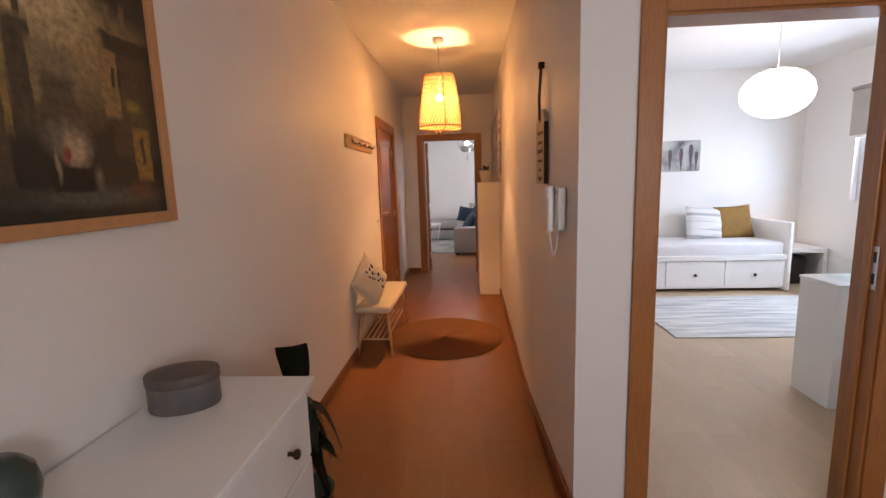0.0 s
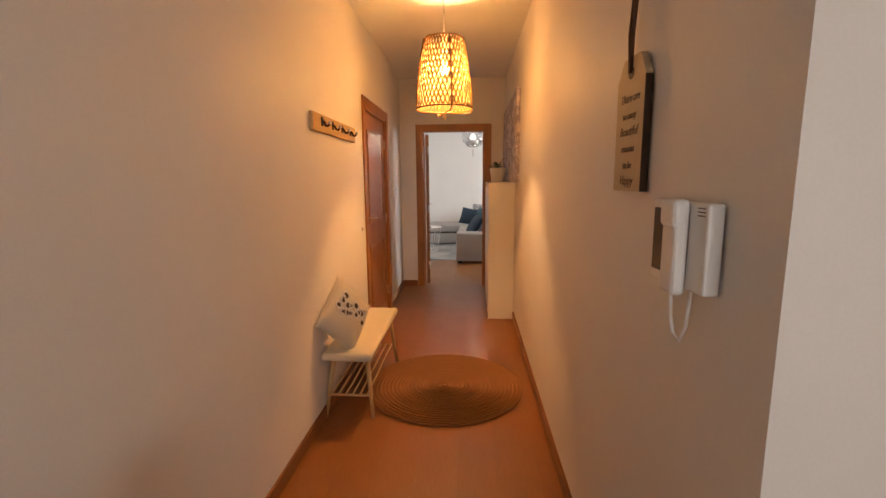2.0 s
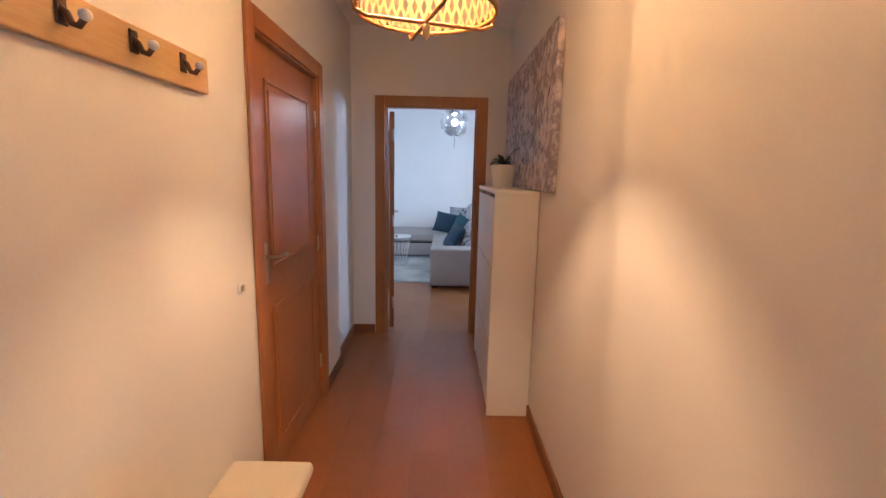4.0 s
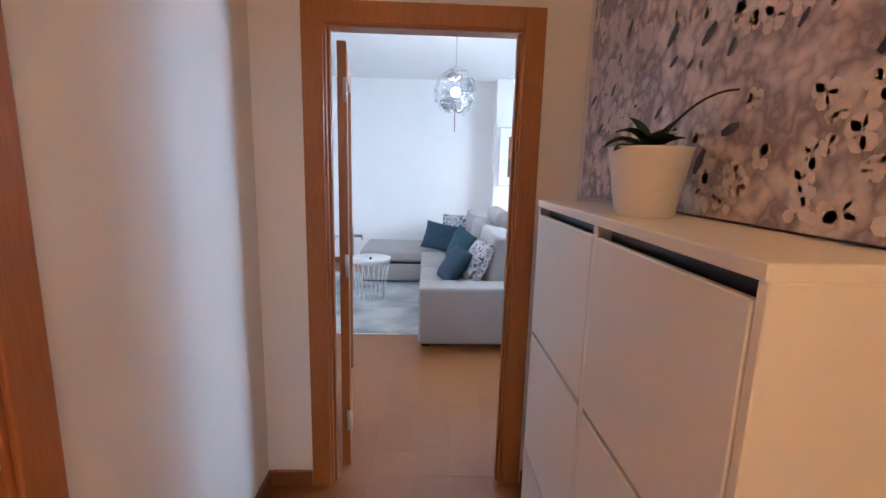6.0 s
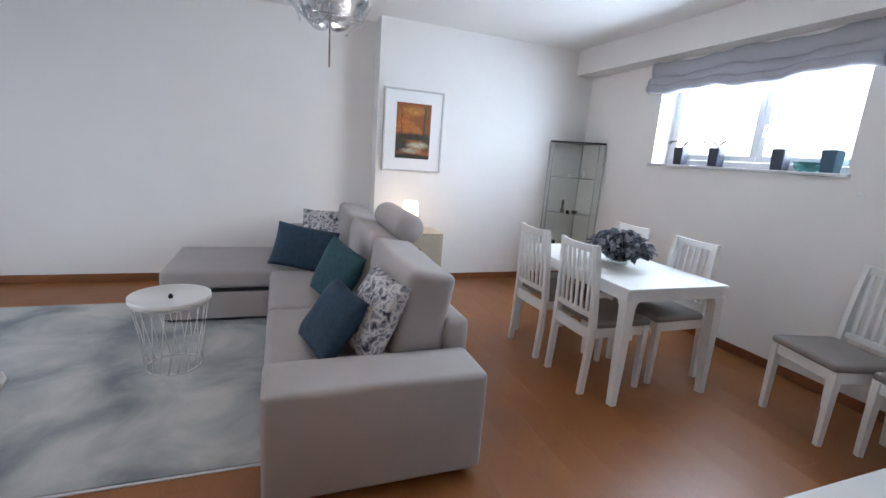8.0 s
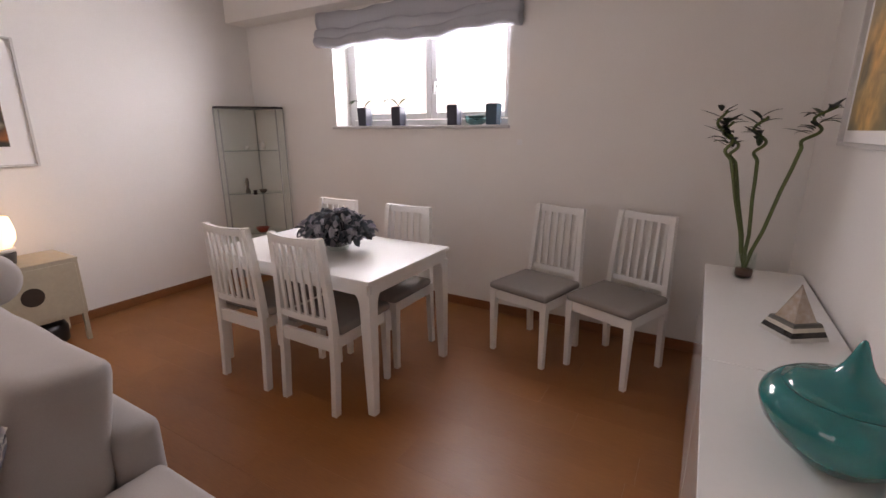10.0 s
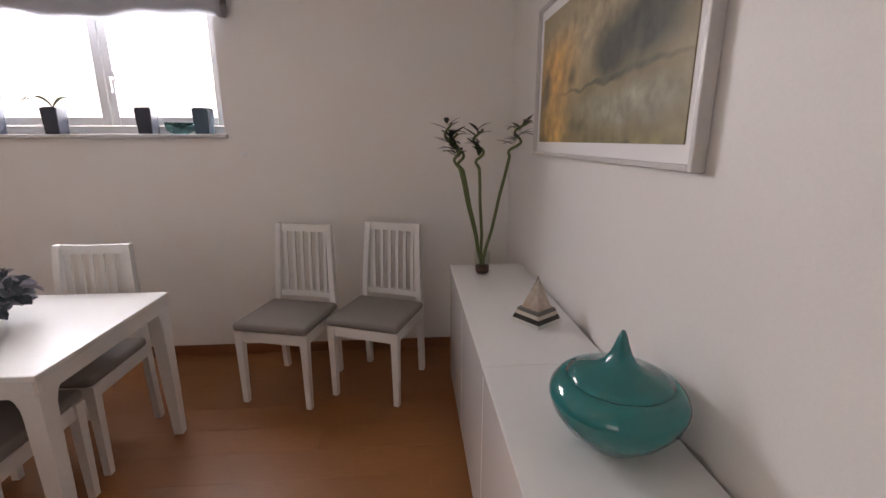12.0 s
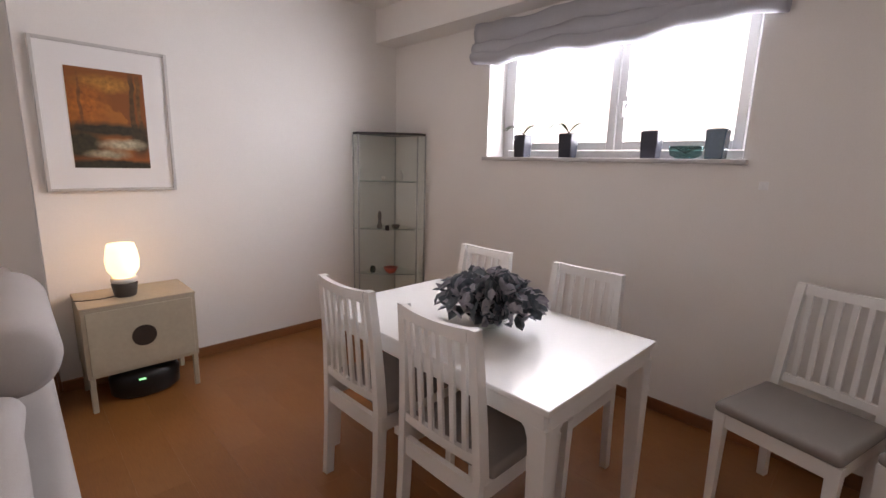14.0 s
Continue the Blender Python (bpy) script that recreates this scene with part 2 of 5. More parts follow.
def painting(name, ground, strokes, rough=0.45, wobble=0.05, scale=9.0, bright=1.0):
    """Oil paint: soft-edged strokes (x, z, half width, half height, softness, colour) laid over a ground that runs up through a row of colours."""
    m = ramp_mat(name, rough, "NOISE", ground, 6.0, 0.6, 2, 1.0, detail=7)
    n, l = nodes_of(m)
    b = n["Principled BSDF"]
    colour = b.inputs["Base Color"].links[0].from_socket
    co, ns, bend = n.new("ShaderNodeTexCoord"), n.new("ShaderNodeTexNoise"), n.new("ShaderNodeVectorMath")
    ns.inputs["Scale"].default_value, ns.inputs["Detail"].default_value = scale, 2.5
    l.new(co.outputs["Object"], ns.inputs[0])
    dab = n.new("ShaderNodeTexNoise")
    dab.inputs["Scale"].default_value, dab.inputs["Detail"].default_value = 3.5 * scale, 7
    l.new(co.outputs["Object"], dab.inputs[0])
    bend.operation = "MULTIPLY_ADD"
    bend.inputs[1].default_value = (2 * wobble, 0, 2 * wobble)
    l.new(ns.outputs["Color"], bend.inputs[0])
    l.new(co.outputs["Object"], bend.inputs[2])
    sep = n.new("ShaderNodeSeparateXYZ")
    l.new(bend.outputs[0], sep.inputs[0])

    def sums(op, a, b_=None):
        q = n.new("ShaderNodeMath")
        q.operation = op
        for k, v in enumerate((a, b_)):
            if v is None:
                continue
            if isinstance(v, (int, float)):
                q.inputs[k].default_value = v
            else:
                l.new(v, q.inputs[k])
        return q.outputs[0]
    for x, z, w, h, soft, c in strokes:
        dx = sums("DIVIDE", sums("ABSOLUTE", sums("SUBTRACT", sep.outputs[0], x + wobble)), w)
        dz = sums("DIVIDE", sums("ABSOLUTE", sums("SUBTRACT", sep.outputs[2], z + wobble)), h)
        d = sums("MAXIMUM", dx, dz) if soft < 0.5 else sums("SQRT", sums("ADD", sums("MULTIPLY", dx, dx), sums("MULTIPLY", dz, dz)))
        mask = n.new("ShaderNodeMapRange")
        mask.inputs[1].default_value, mask.inputs[2].default_value = 1 + soft / 4, max(0.0, 1 - 0.75 * soft)
        l.new(d, mask.inputs[0])
        mix, tone = n.new("ShaderNodeMix"), n.new("ShaderNodeMix")
        mix.data_type = tone.data_type = "RGBA"
        tone.inputs[6].default_value, tone.inputs[7].default_value = (*[0.1 * v for v in c], 1), (*[1.9 * bright * v for v in c], 1)
        l.new(dab.outputs[0], tone.inputs[0])
        l.new(mask.outputs[0], mix.inputs[0])
        l.new(colour, mix.inputs[6])
        l.new(tone.outputs[2], mix.inputs[7])
        colour = mix.outputs[2]
    l.new(colour, b.inputs["Base Color"])
    return m


BLOSSOM = ramp_mat("blossom_print", 0.6, "VORONOI", [(0.0, (0.66, 0.50, 0.45)), (0.12, (0.74, 0.66, 0.65)), (0.34, (0.60, 0.53, 0.56)), (0.50, (0.44, 0.38, 0.42)), (0.66, (0.26, 0.22, 0.26)), (0.9, (0.52, 0.46, 0.50))], 13)
PATTERN = ramp_mat("patterned_weave", 0.9, "NOISE", [(0.36, (0.05, 0.05, 0.07)), (0.45, (0.30, 0.30, 0.33)), (0.52, (0.62, 0.60, 0.58)), (0.62, (0.22, 0.22, 0.27))], 22, 0.6)
RUGGREY = ramp_mat("marled_rug", 0.95, "NOISE", [(0.34, (0.20, 0.22, 0.23)), (0.5, (0.36, 0.37, 0.36)), (0.66, (0.52, 0.51, 0.48))], 2.2, 0.6, detail=9)
RUGSTRIPE = ramp_mat("striped_rug", 0.95, "NOISE", [(0.36, (0.36, 0.39, 0.41)), (0.5, (0.52, 0.53, 0.53)), (0.62, (0.66, 0.65, 0.63))], 5, 0.2, stretch=(0.35, 3.5, 1))
CITYNIGHT = painting("city_oil_paint", [(0.55, (0.012, 0.012, 0.010)), (0.75, (0.030, 0.024, 0.016)), (0.95, (0.07, 0.05, 0.028))], [
    (0.183, 0.480, 0.288, 0.208, 0.9, (0.22, 0.15, 0.07)), (0.183, 0.528, 0.136, 0.096, 0.9, (0.33, 0.24, 0.125)), (0.451, 0.592, 0.144, 0.072, 0.7, (0.018, 0.014, 0.009)),
    (-0.051, 0.320, 0.063, 0.240, 0.2, (0.03, 0.022, 0.013)), (0.039, 0.296, 0.036, 0.200, 0.2, (0.045, 0.032, 0.017)), (0.079, 0.344, 0.009, 0.136, 0.3, (0.16, 0.10, 0.03)), (0.124, 0.336, 0.032, 0.128, 0.2, (0.04, 0.03, 0.018)), (0.129, 0.496, 0.009, 0.040, 0.4, (0.06, 0.04, 0.022)),
    (0.147, 0.336, 0.008, 0.080, 0.4, (0.17, 0.115, 0.05)), (0.201, 0.360, 0.060, 0.064, 0.4, (0.14, 0.10, 0.055)), (0.201, 0.320, 0.044, 0.040, 0.4, (0.06, 0.045, 0.026)),
    (0.434, 0.336, 0.088, 0.160, 0.15, (0.035, 0.024, 0.014)), (0.356, 0.368, 0.028, 0.088, 0.2, (0.16, 0.10, 0.04)), (0.434, 0.472, 0.096, 0.024, 0.3, (0.02, 0.014, 0.009)), (0.373, 0.528, 0.010, 0.040, 0.3, (0.11, 0.07, 0.032)), (0.425, 0.540, 0.011, 0.040, 0.3, (0.09, 0.06, 0.03)),
    (0.369, 0.384, 0.005, 0.028, 0.3, (0.015, 0.011, 0.007)), (0.386, 0.384, 0.005, 0.028, 0.3, (0.015, 0.011, 0.007)), (0.434, 0.296, 0.048, 0.040, 0.8, (0.04, 0.04, 0.012)), (0.425, 0.320, 0.032, 0.020, 0.9, (0.15, 0.10, 0.018)), (0.442, 0.192, 0.032, 0.072, 0.2, (0.15, 0.085, 0.022)), (0.442, 0.200, 0.006, 0.040, 0.3, (0.016, 0.01, 0.006)),
    (0.210, 0.264, 0.112, 0.040, 0.6, (0.06, 0.042, 0.024)), (0.210, 0.216, 0.072, 0.048, 0.7, (0.10, 0.08, 0.055)), (0.227, 0.192, 0.040, 0.048, 0.9, (0.27, 0.19, 0.12)), (0.201, 0.180, 0.010, 0.022, 0.6, (0.17, 0.03, 0.016)), (0.279, 0.080, 0.240, 0.028, 0.9, (0.05, 0.05, 0.038)),
    (0.210, 0.124, 0.060, 0.030, 0.2, (0.006, 0.006, 0.005)), (0.174, 0.152, 0.007, 0.040, 0.9, (0.17, 0.14, 0.09)), (0.283, 0.128, 0.013, 0.032, 0.9, (0.11, 0.09, 0.06)), (0.416, 0.096, 0.048, 0.024, 0.9, (0.06, 0.025, 0.014))], 0.45, 0.010, 16.0, 1.5)
AUTUMN = painting("autumn_paint", [(0.75, (0.30, 0.085, 0.015)), (0.95, (0.40, 0.13, 0.02)), (1.1, (0.24, 0.07, 0.012))], [
    (0.0, 0.62, 0.16, 0.05, 0.9, (0.42, 0.17, 0.03)), (-0.10, 0.50, 0.10, 0.12, 0.9, (0.40, 0.11, 0.015)), (0.12, 0.50, 0.014, 0.20, 0.4, (0.10, 0.045, 0.015)), (0.155, 0.52, 0.012, 0.18, 0.4, (0.16, 0.07, 0.02)), (-0.13, 0.50, 0.010, 0.18, 0.5, (0.20, 0.07, 0.02)),
    (0.0, 0.36, 0.30, 0.045, 0.7, (0.03, 0.022, 0.012)), (-0.14, 0.27, 0.12, 0.10, 0.6, (0.035, 0.028, 0.014)), (0.15, 0.30, 0.06, 0.10, 0.7, (0.045, 0.03, 0.014)), (0.06, 0.275, 0.12, 0.035, 0.8, (0.42, 0.37, 0.26)), (-0.02, 0.215, 0.11, 0.03, 0.8, (0.36, 0.31, 0.21)), (0.0, 0.15, 0.30, 0.035, 0.5, (0.028, 0.022, 0.012))], 0.5, 0.02, 12.0)
MEADOW = painting("misty_paint", [(0.55, (0.20, 0.15, 0.07)), (0.75, (0.26, 0.20, 0.10)), (0.95, (0.34, 0.27, 0.16))], [
    (0.05, 0.475, 0.60, 0.12, 0.9, (0.36, 0.28, 0.17)), (-0.40, 0.345, 0.28, 0.16, 0.95, (0.60, 0.33, 0.11)), (0.32, 0.365, 0.28, 0.11, 0.7, (0.06, 0.058, 0.036)), (0.14, 0.335, 0.15, 0.08, 0.7, (0.05, 0.047, 0.03)), (0.40, 0.425, 0.16, 0.07, 0.8, (0.055, 0.053, 0.034)), (-0.18, 0.320, 0.05, 0.05, 0.8, (0.18, 0.14, 0.07)), (-0.52, 0.285, 0.07, 0.10, 0.8, (0.20, 0.15, 0.08)),
    (0.15, 0.260, 0.45, 0.012, 0.8, (0.10, 0.09, 0.05)), (0.25, 0.175, 0.40, 0.06, 0.9, (0.27, 0.25, 0.17)), (-0.38, 0.125, 0.18, 0.13, 0.95, (0.56, 0.32, 0.10)), (0.30, 0.045, 0.50, 0.06, 0.9, (0.22, 0.18, 0.07)), (-0.12, 0.115, 0.12, 0.03, 0.9, (0.14, 0.12, 0.06)), (-0.53, 0.025, 0.08, 0.06, 0.9, (0.13, 0.105, 0.05))], 0.5, 0.05, 5.0)
GREYPRINT = ramp_mat("tulip_print", 0.6, "NOISE", [(0.3, (0.10, 0.10, 0.10)), (0.5, (0.38, 0.38, 0.37)), (0.7, (0.58, 0.58, 0.56))], 4, 0.6)

# ---- building blocks ----


def shape():
    return bmesh.new()


def box(bm, a, b, bevel=0.0, seg=2, m=None):
    lo, hi = [min(p, q) for p, q in zip(a, b)], [max(p, q) for p, q in zip(a, b)]
    made = bmesh.ops.create_cube(bm, size=1.0)["verts"]
    for v in made:
        v.co = Vector([l + (c + 0.5) * (h - l) for c, l, h in zip(v.co, lo, hi)])
    if bevel:
        edges = list({e for v in made for e in v.link_edges})
        r = bmesh.ops.bevel(bm, geom=edges, offset=min(bevel, 0.45 * min(h - l for l, h in zip(lo, hi))), segments=seg, profile=0.5, affect="EDGES")
        made = list({v for f in r["faces"] for v in f.verts} | {v for v in made if v.is_valid})
    if m is not None:
        bmesh.ops.transform(bm, matrix=m, verts=made)
    return bm


def tube(bm, pts, r, seg=10, r1=None, cap=True, flat=1.0):
    """A round bar along points, tapering from r to r1."""
    pts = [Vector(p) for p in pts]
    rings, side = [], None
    for i, p in enumerate(pts):
        d = (pts[min(i + 1, len(pts) - 1)] - pts[max(i - 1, 0)]).normalized()
        if side is None:
            side = d.orthogonal().normalized()
        side = (side - d * side.dot(d)).normalized()
        up = d.cross(side)
        rad = r + ((r1 if r1 is not None else r) - r) * i / max(1, len(pts) - 1)
        rings.append([bm.verts.new(p + rad * (math.cos(2 * math.pi * k / seg) * side + flat * math.sin(2 * math.pi * k / seg) * up)) for k in range(seg)])
    for a, b in zip(rings, rings[1:]):
        for k in range(seg):
            bm.faces.new((a[k], a[(k + 1) % seg], b[(k + 1) % seg], b[k])).smooth = True
    if cap:
        bm.faces.new(rings[0][::-1])
        bm.faces.new(rings[-1])
    return bm


def lathe(bm, profile, seg=40, sx=1.0, sy=1.0, at=(0, 0, 0)):
    """Turns rows of (radius, height) round the upright axis."""
    rings = []
    for r, z in profile:
        rings.append([bm.verts.new((at[0] + sx * max(r, 1e-4) * math.cos(2 * math.pi * k / seg), at[1] + sy * max(r, 1e-4) * math.sin(2 * math.pi * k / seg), at[2] + z)) for k in range(seg)])
    for a, b in zip(rings, rings[1:]):
        for k in range(seg):
            bm.faces.new((a[k], a[(k + 1) % seg], b[(k + 1) % seg], b[k])).smooth = True
    bm.faces.new(rings[0][::-1])
    bm.faces.new(rings[-1])
    return bm


def pillow(bm, w, h, t, m=None, n=14, wave=0.006, seed=0):
    """A stuffed cushion, w wide, h high, t thick, standing in the xz plane round its middle."""
    grid = {}
    for s in (1, -1):
        for i in range(n + 1):
            for j in range(n + 1):
                u, v = 2 * i / n - 1, 2 * j / n - 1
                edge = i in (0, n) or j in (0, n)
                if s == -1 and edge:
                    grid[s, i, j] = grid[1, i, j]
                    continue
                full = (max(0, 1 - abs(u) ** 2.6) * max(0, 1 - abs(v) ** 2.6)) ** 0.5
                pinch = 1 - 0.055 * (1 - abs(u) ** 2) * abs(v) ** 4
                pinch2 = 1 - 0.055 * (1 - abs(v) ** 2) * abs(u) ** 4
                bumpy = wave * noise.noise(Vector((u * 3 + seed, v * 3, s * 2 + seed)))
                grid[s, i, j] = bm.verts.new((u * w / 2 * pinch2, s * (t / 2 * full + (0 if edge else bumpy)), v * h / 2 * pinch))
    for s in (1, -1):
        for i in range(n):
            for j in range(n):
                q = [grid[s, i, j], grid[s, i + 1, j], grid[s, i + 1, j + 1], grid[s, i, j + 1]]
                bm.faces.new(q if s == -1 else q[::-1]).smooth = True
    if m is not None:
        bmesh.ops.transform(bm, matrix=m, verts=list(set(grid.values())))
    return bm


def mesh_of(name, bm, material):
    bmesh.ops.recalc_face_normals(bm, faces=bm.faces)
    me = bpy.data.meshes.new(name)
    bm.to_mesh(me)
    bm.free()
    for one in material if isinstance(material, (list, tuple)) else [material]:
        me.materials.append(one)
    return me


def part(name, bm, material, parent=None, label=""):
    """One mesh object, under a thing or under a part."""
    ob = new(name, mesh_of(name, bm, material))
    ob.parent = parent
    return tagged(ob, label)


def thing(name, label, category, m=None, group="", kind=""):
    ob = new(name)
    ob.empty_display_size = 0.1
    ob.matrix_world = m or Matrix()
    return tagged(ob, label, category, group, kind)


def structure(name, bm, material, label, category):
    return tagged(part(name, bm, material), label, category, kind="structure")


def wall(name, along, c0, c1, a0, a1, z1, holes=(), label="smooth white painted plaster wall", material=None):
    """A wall along x or y from a0 to a1, between the planes c0 and c1, with openings (a, b, bottom, top)."""
    bm = shape()

    def put(p, q, lo, hi):
        if q - p > 1e-4 and hi - lo > 1e-4:
            box(bm, (p, c0, lo), (q, c1, hi)) if along == "x" else box(bm, (c0, p, lo), (c1, q, hi))
    at = a0
    for p, q, lo, hi in sorted(holes):
        put(at, p, 0, z1)
        put(p, q, 0, lo)
        put(p, q, hi, z1)
        at = q
    put(at, a1, 0, z1)
    return structure(name, bm, material or WALL, label, "wall")


# ---- structure ----
HL, HR, END, ROOM = -0.442, 0.835, 7.085, 7.165   # hall walls, hall end wall and its far face
HH, LH, BH = 2.60, 2.70, 2.66                      # ceilings
WX = 3.726                                          # dining window wall
wall("wall_hall_west", "y", -0.592, HL, -1.2, 6.38, HH + 0.1, [(5.02, 5.905, 0, 1.955)])
wall("wall_hall_pier", "y", -0.75, -0.482, 6.38, END, HH + 0.1)
bm = shape()
base_ = [bm.verts.new((x, y, 0)) for x, y in ((0.885, 2.075), (0.955, 2.075), (0.955, END), (HR, END), (HR, 3.05))]
up_ = bmesh.ops.extrude_face_region(bm, geom=[bm.faces.new(base_)])
bmesh.ops.translate(bm, verts=[v for v in up_["geom"] if isinstance(v, bmesh.types.BMVert)], vec=(0, 0, HH + 0.1))
structure("wall_hall_east", bm, WALL, "smooth white painted plaster wall", "wall")
wall("wall_bedroom_south", "x", 2.075, 2.205, 0.955, 4.90, HH + 0.1, [(1.17, 1.975, 0, 1.915)])
wall("wall_entry_east", "y", 2.5, 2.62, -1.2, 2.075, HH + 0.1)
wall("wall_entry_south", "x", -1.32, -1.2, -0.592, 2.62, HH + 0.1, [(1.0, 2.0, 0.9, 2.1)])
wall("wall_hall_end", "x", END, ROOM, -2.9, WX, LH + 0.1, [(-0.20, 0.577, 0, 1.975)])
wall("wall_dining_window", "y", WX, 4.03, END, 11.9, LH + 0.1, [(8.966, 10.645, 1.476, 2.36)])
wall("wall_living_picture", "x", 11.76, 12.15, 1.175, WX, LH + 0.1)
wall("wall_living_north", "x", 12.0, 12.15, -2.9, 1.175, LH + 0.1)
wall("wall_living_west", "y", -3.02, -2.9, END, 12.15, LH + 0.1, [(9.05, 11.15, 0, 2.2)])
wall("wall_bedroom_north", "x", 6.5, 6.62, 0.955, 4.75, BH + 0.1)
wall("wall_bedroom_east", "y", 4.75, 4.92, 2.205, 6.62, BH + 0.1, [(4.23, 5.73, 1.02, 2.08)])
bm = shape()
box(bm, (-0.75, 2.075, HH), (0.835, END, HH + 0.12))
box(bm, (-0.592, -1.2, HH), (2.5, 2.075, HH + 0.12))
structure("ceiling_hall", bm, WHITEWALL, "flat white painted hallway ceiling", "ceiling")
structure("ceiling_living", box(shape(), (-2.9, ROOM, LH), (WX, 12.0, LH + 0.12)), WHITEWALL, "flat white painted living room ceiling", "ceiling")
structure("ceiling_bedroom", box(shape(), (0.955, 2.205, BH), (4.75, 6.5, BH + 0.12)), WHITEWALL, "flat white painted bedroom ceiling", "ceiling")
structure("beam", box(shape(), (3.50, ROOM, 2.43), (WX, 11.76, LH), 0.004), WALL, "white plastered beam above the dining window", "beam")
hall_floor = structure("floor_hall", box(shape(), (-0.75, -1.32, -0.14), (2.62, END + 0.05, -0.012)), SKIRT, "warm orange-brown oak laminate floor in narrow boards", "floor")
living_floor = structure("floor_living", box(shape(), (-3.02, END + 0.05, -0.14), (4.03, 12.15, -0.012)), SKIRT, "warm orange-brown oak laminate floor with a dull sheen", "floor")
bed_floor = structure("floor_bedroom", box(shape(), (0.955, 2.075, -0.14), (4.9, 6.62, -0.012)), SKIRT, "pale beige oak laminate floor", "floor")


def skirting(name, runs):
    bm = shape()
    for a, b in runs:
        box(bm, (*a, 0), (*b, 0.075), 0.004, 1)
    return structure(name, bm, SKIRT, "low dark-stained oak skirting board along the wall", "skirting board")


T = 0.014
skirting("baseboard_hall", [((HL, -1.2), (HL + T, 4.94)), ((HR - T, 3.05), (HR, END)), ((HL, 5.99), (HL + T, 6.38)), ((-0.482, 6.38), (-0.482 + T, END)),
                            ((-0.482 + T, END - T), (-0.285, END)), ((0.665, END - T), (HR - T, END)), ((0.885, 2.075 - T), (1.085, 2.075))])
structure("baseboard_hall_splay", box(shape(), (-T, 0, 0), (0, 0.978, 0.075), 0.004, 1, pose(0.885, 2.075, 0, 0, 0, 2.94)), SKIRT, "low dark-stained oak skirting board along the wall", "skirting board")
skirting("baseboard_living", [((WX - T, ROOM), (WX, 11.76)), ((1.175, 11.76 - T), (WX - T, 11.76)), ((-2.9, 12.0 - T), (1.175 - T, 12.0)), ((1.175 - T, 11.76), (1.175, 12.0)), ((0.68, ROOM), (WX - T, ROOM + T))])
skirting("baseboard_bedroom", [((0.955, 6.5 - T), (4.75, 6.5)), ((4.75 - T, 2.205), (4.75, 6.5 - T))])


def door_lining(name, along, c0, c1, a, b, top, trim=0.082, proud=0.014):
    """Wooden lining of an opening with flat casings on both faces."""
    root = thing(name, "warm oak door frame with flat casings", "door frame", kind="structure")

    def put(nm, p, q, lo, hi, d0, d1):
        bm = shape()
        box(bm, (p, d0, lo), (q, d1, hi), 0.004, 2) if along == "x" else box(bm, (d0, p, lo), (d1, q, hi), 0.004, 2)
        part(nm, bm, OAK, root)
    put("jamb", a, a + 0.022, 0, top, c0 - 0.002, c1 + 0.002)
    put("jamb", b - 0.022, b, 0, top, c0 - 0.002, c1 + 0.002)
    put("head", a + 0.022, b - 0.022, top - 0.022, top, c0 - 0.002, c1 + 0.002)
    mid = (c0 + c1) / 2
    put("stop", a + 0.022, a + 0.034, 0, top - 0.022, mid - 0.02, mid + 0.01)
    put("stop", b - 0.034, b - 0.022, 0, top - 0.022, mid - 0.02, mid + 0.01)
    for d0, d1 in ((c0 - proud, c0 - 0.001), (c1 + 0.001, c1 + proud)):
        put("casing", a - trim + 0.012, a + 0.012, 0, top + trim - 0.012, d0, d1)
        put("casing", b - 0.012, b + trim - 0.012, 0, top + trim - 0.012, d0, d1)
        put("casing", a + 0.012, b - 0.012, top - 0.012, top + trim - 0.012, d0, d1)
    return root


door_lining("doorframe_bedroom", "x", 2.075, 2.205, 1.155, 1.985, 1.925)
door_lining("doorframe_living", "x", END, ROOM, -0.212, 0.589, 1.985)
door_lining("doorframe_side", "y", -0.592, HL, 5.008, 5.917, 1.967)


def lever(parent, m, material=BRASS):
    bm = shape()
    box(bm, (-0.018, 0, -0.09), (0.018, 0.008, 0.09), 0.004, 2, m)
    h = part("handle_plate", bm, material, parent)
    bm = shape()
    tube(bm, [m @ Vector(p) for p in ((0, 0.008, 0.03), (0, 0.05, 0.03), (0.02, 0.058, 0.03), (0.12, 0.058, 0.028))], 0.008)
    part("lever", bm, material, h)


# bright overcast sky outside the windows
SKYGLOW = glow("overcast_sky", (0.93, 0.97, 1.0), 2.2)
for nm, a, b in (("backdrop_dining", (7.0, 4.0, -1.0), (7.02, 16.0, 7.0)), ("backdrop_balcony", (-7.0, 4.0, -1.0), (-6.98, 16.0, 7.0)), ("backdrop_bedroom", (7.2, 0.0, -1.0), (7.22, 3.9, 7.0))):
    structure(nm, box(shape(), a, b), SKYGLOW, "bright plain overcast sky outside the window", "sky")

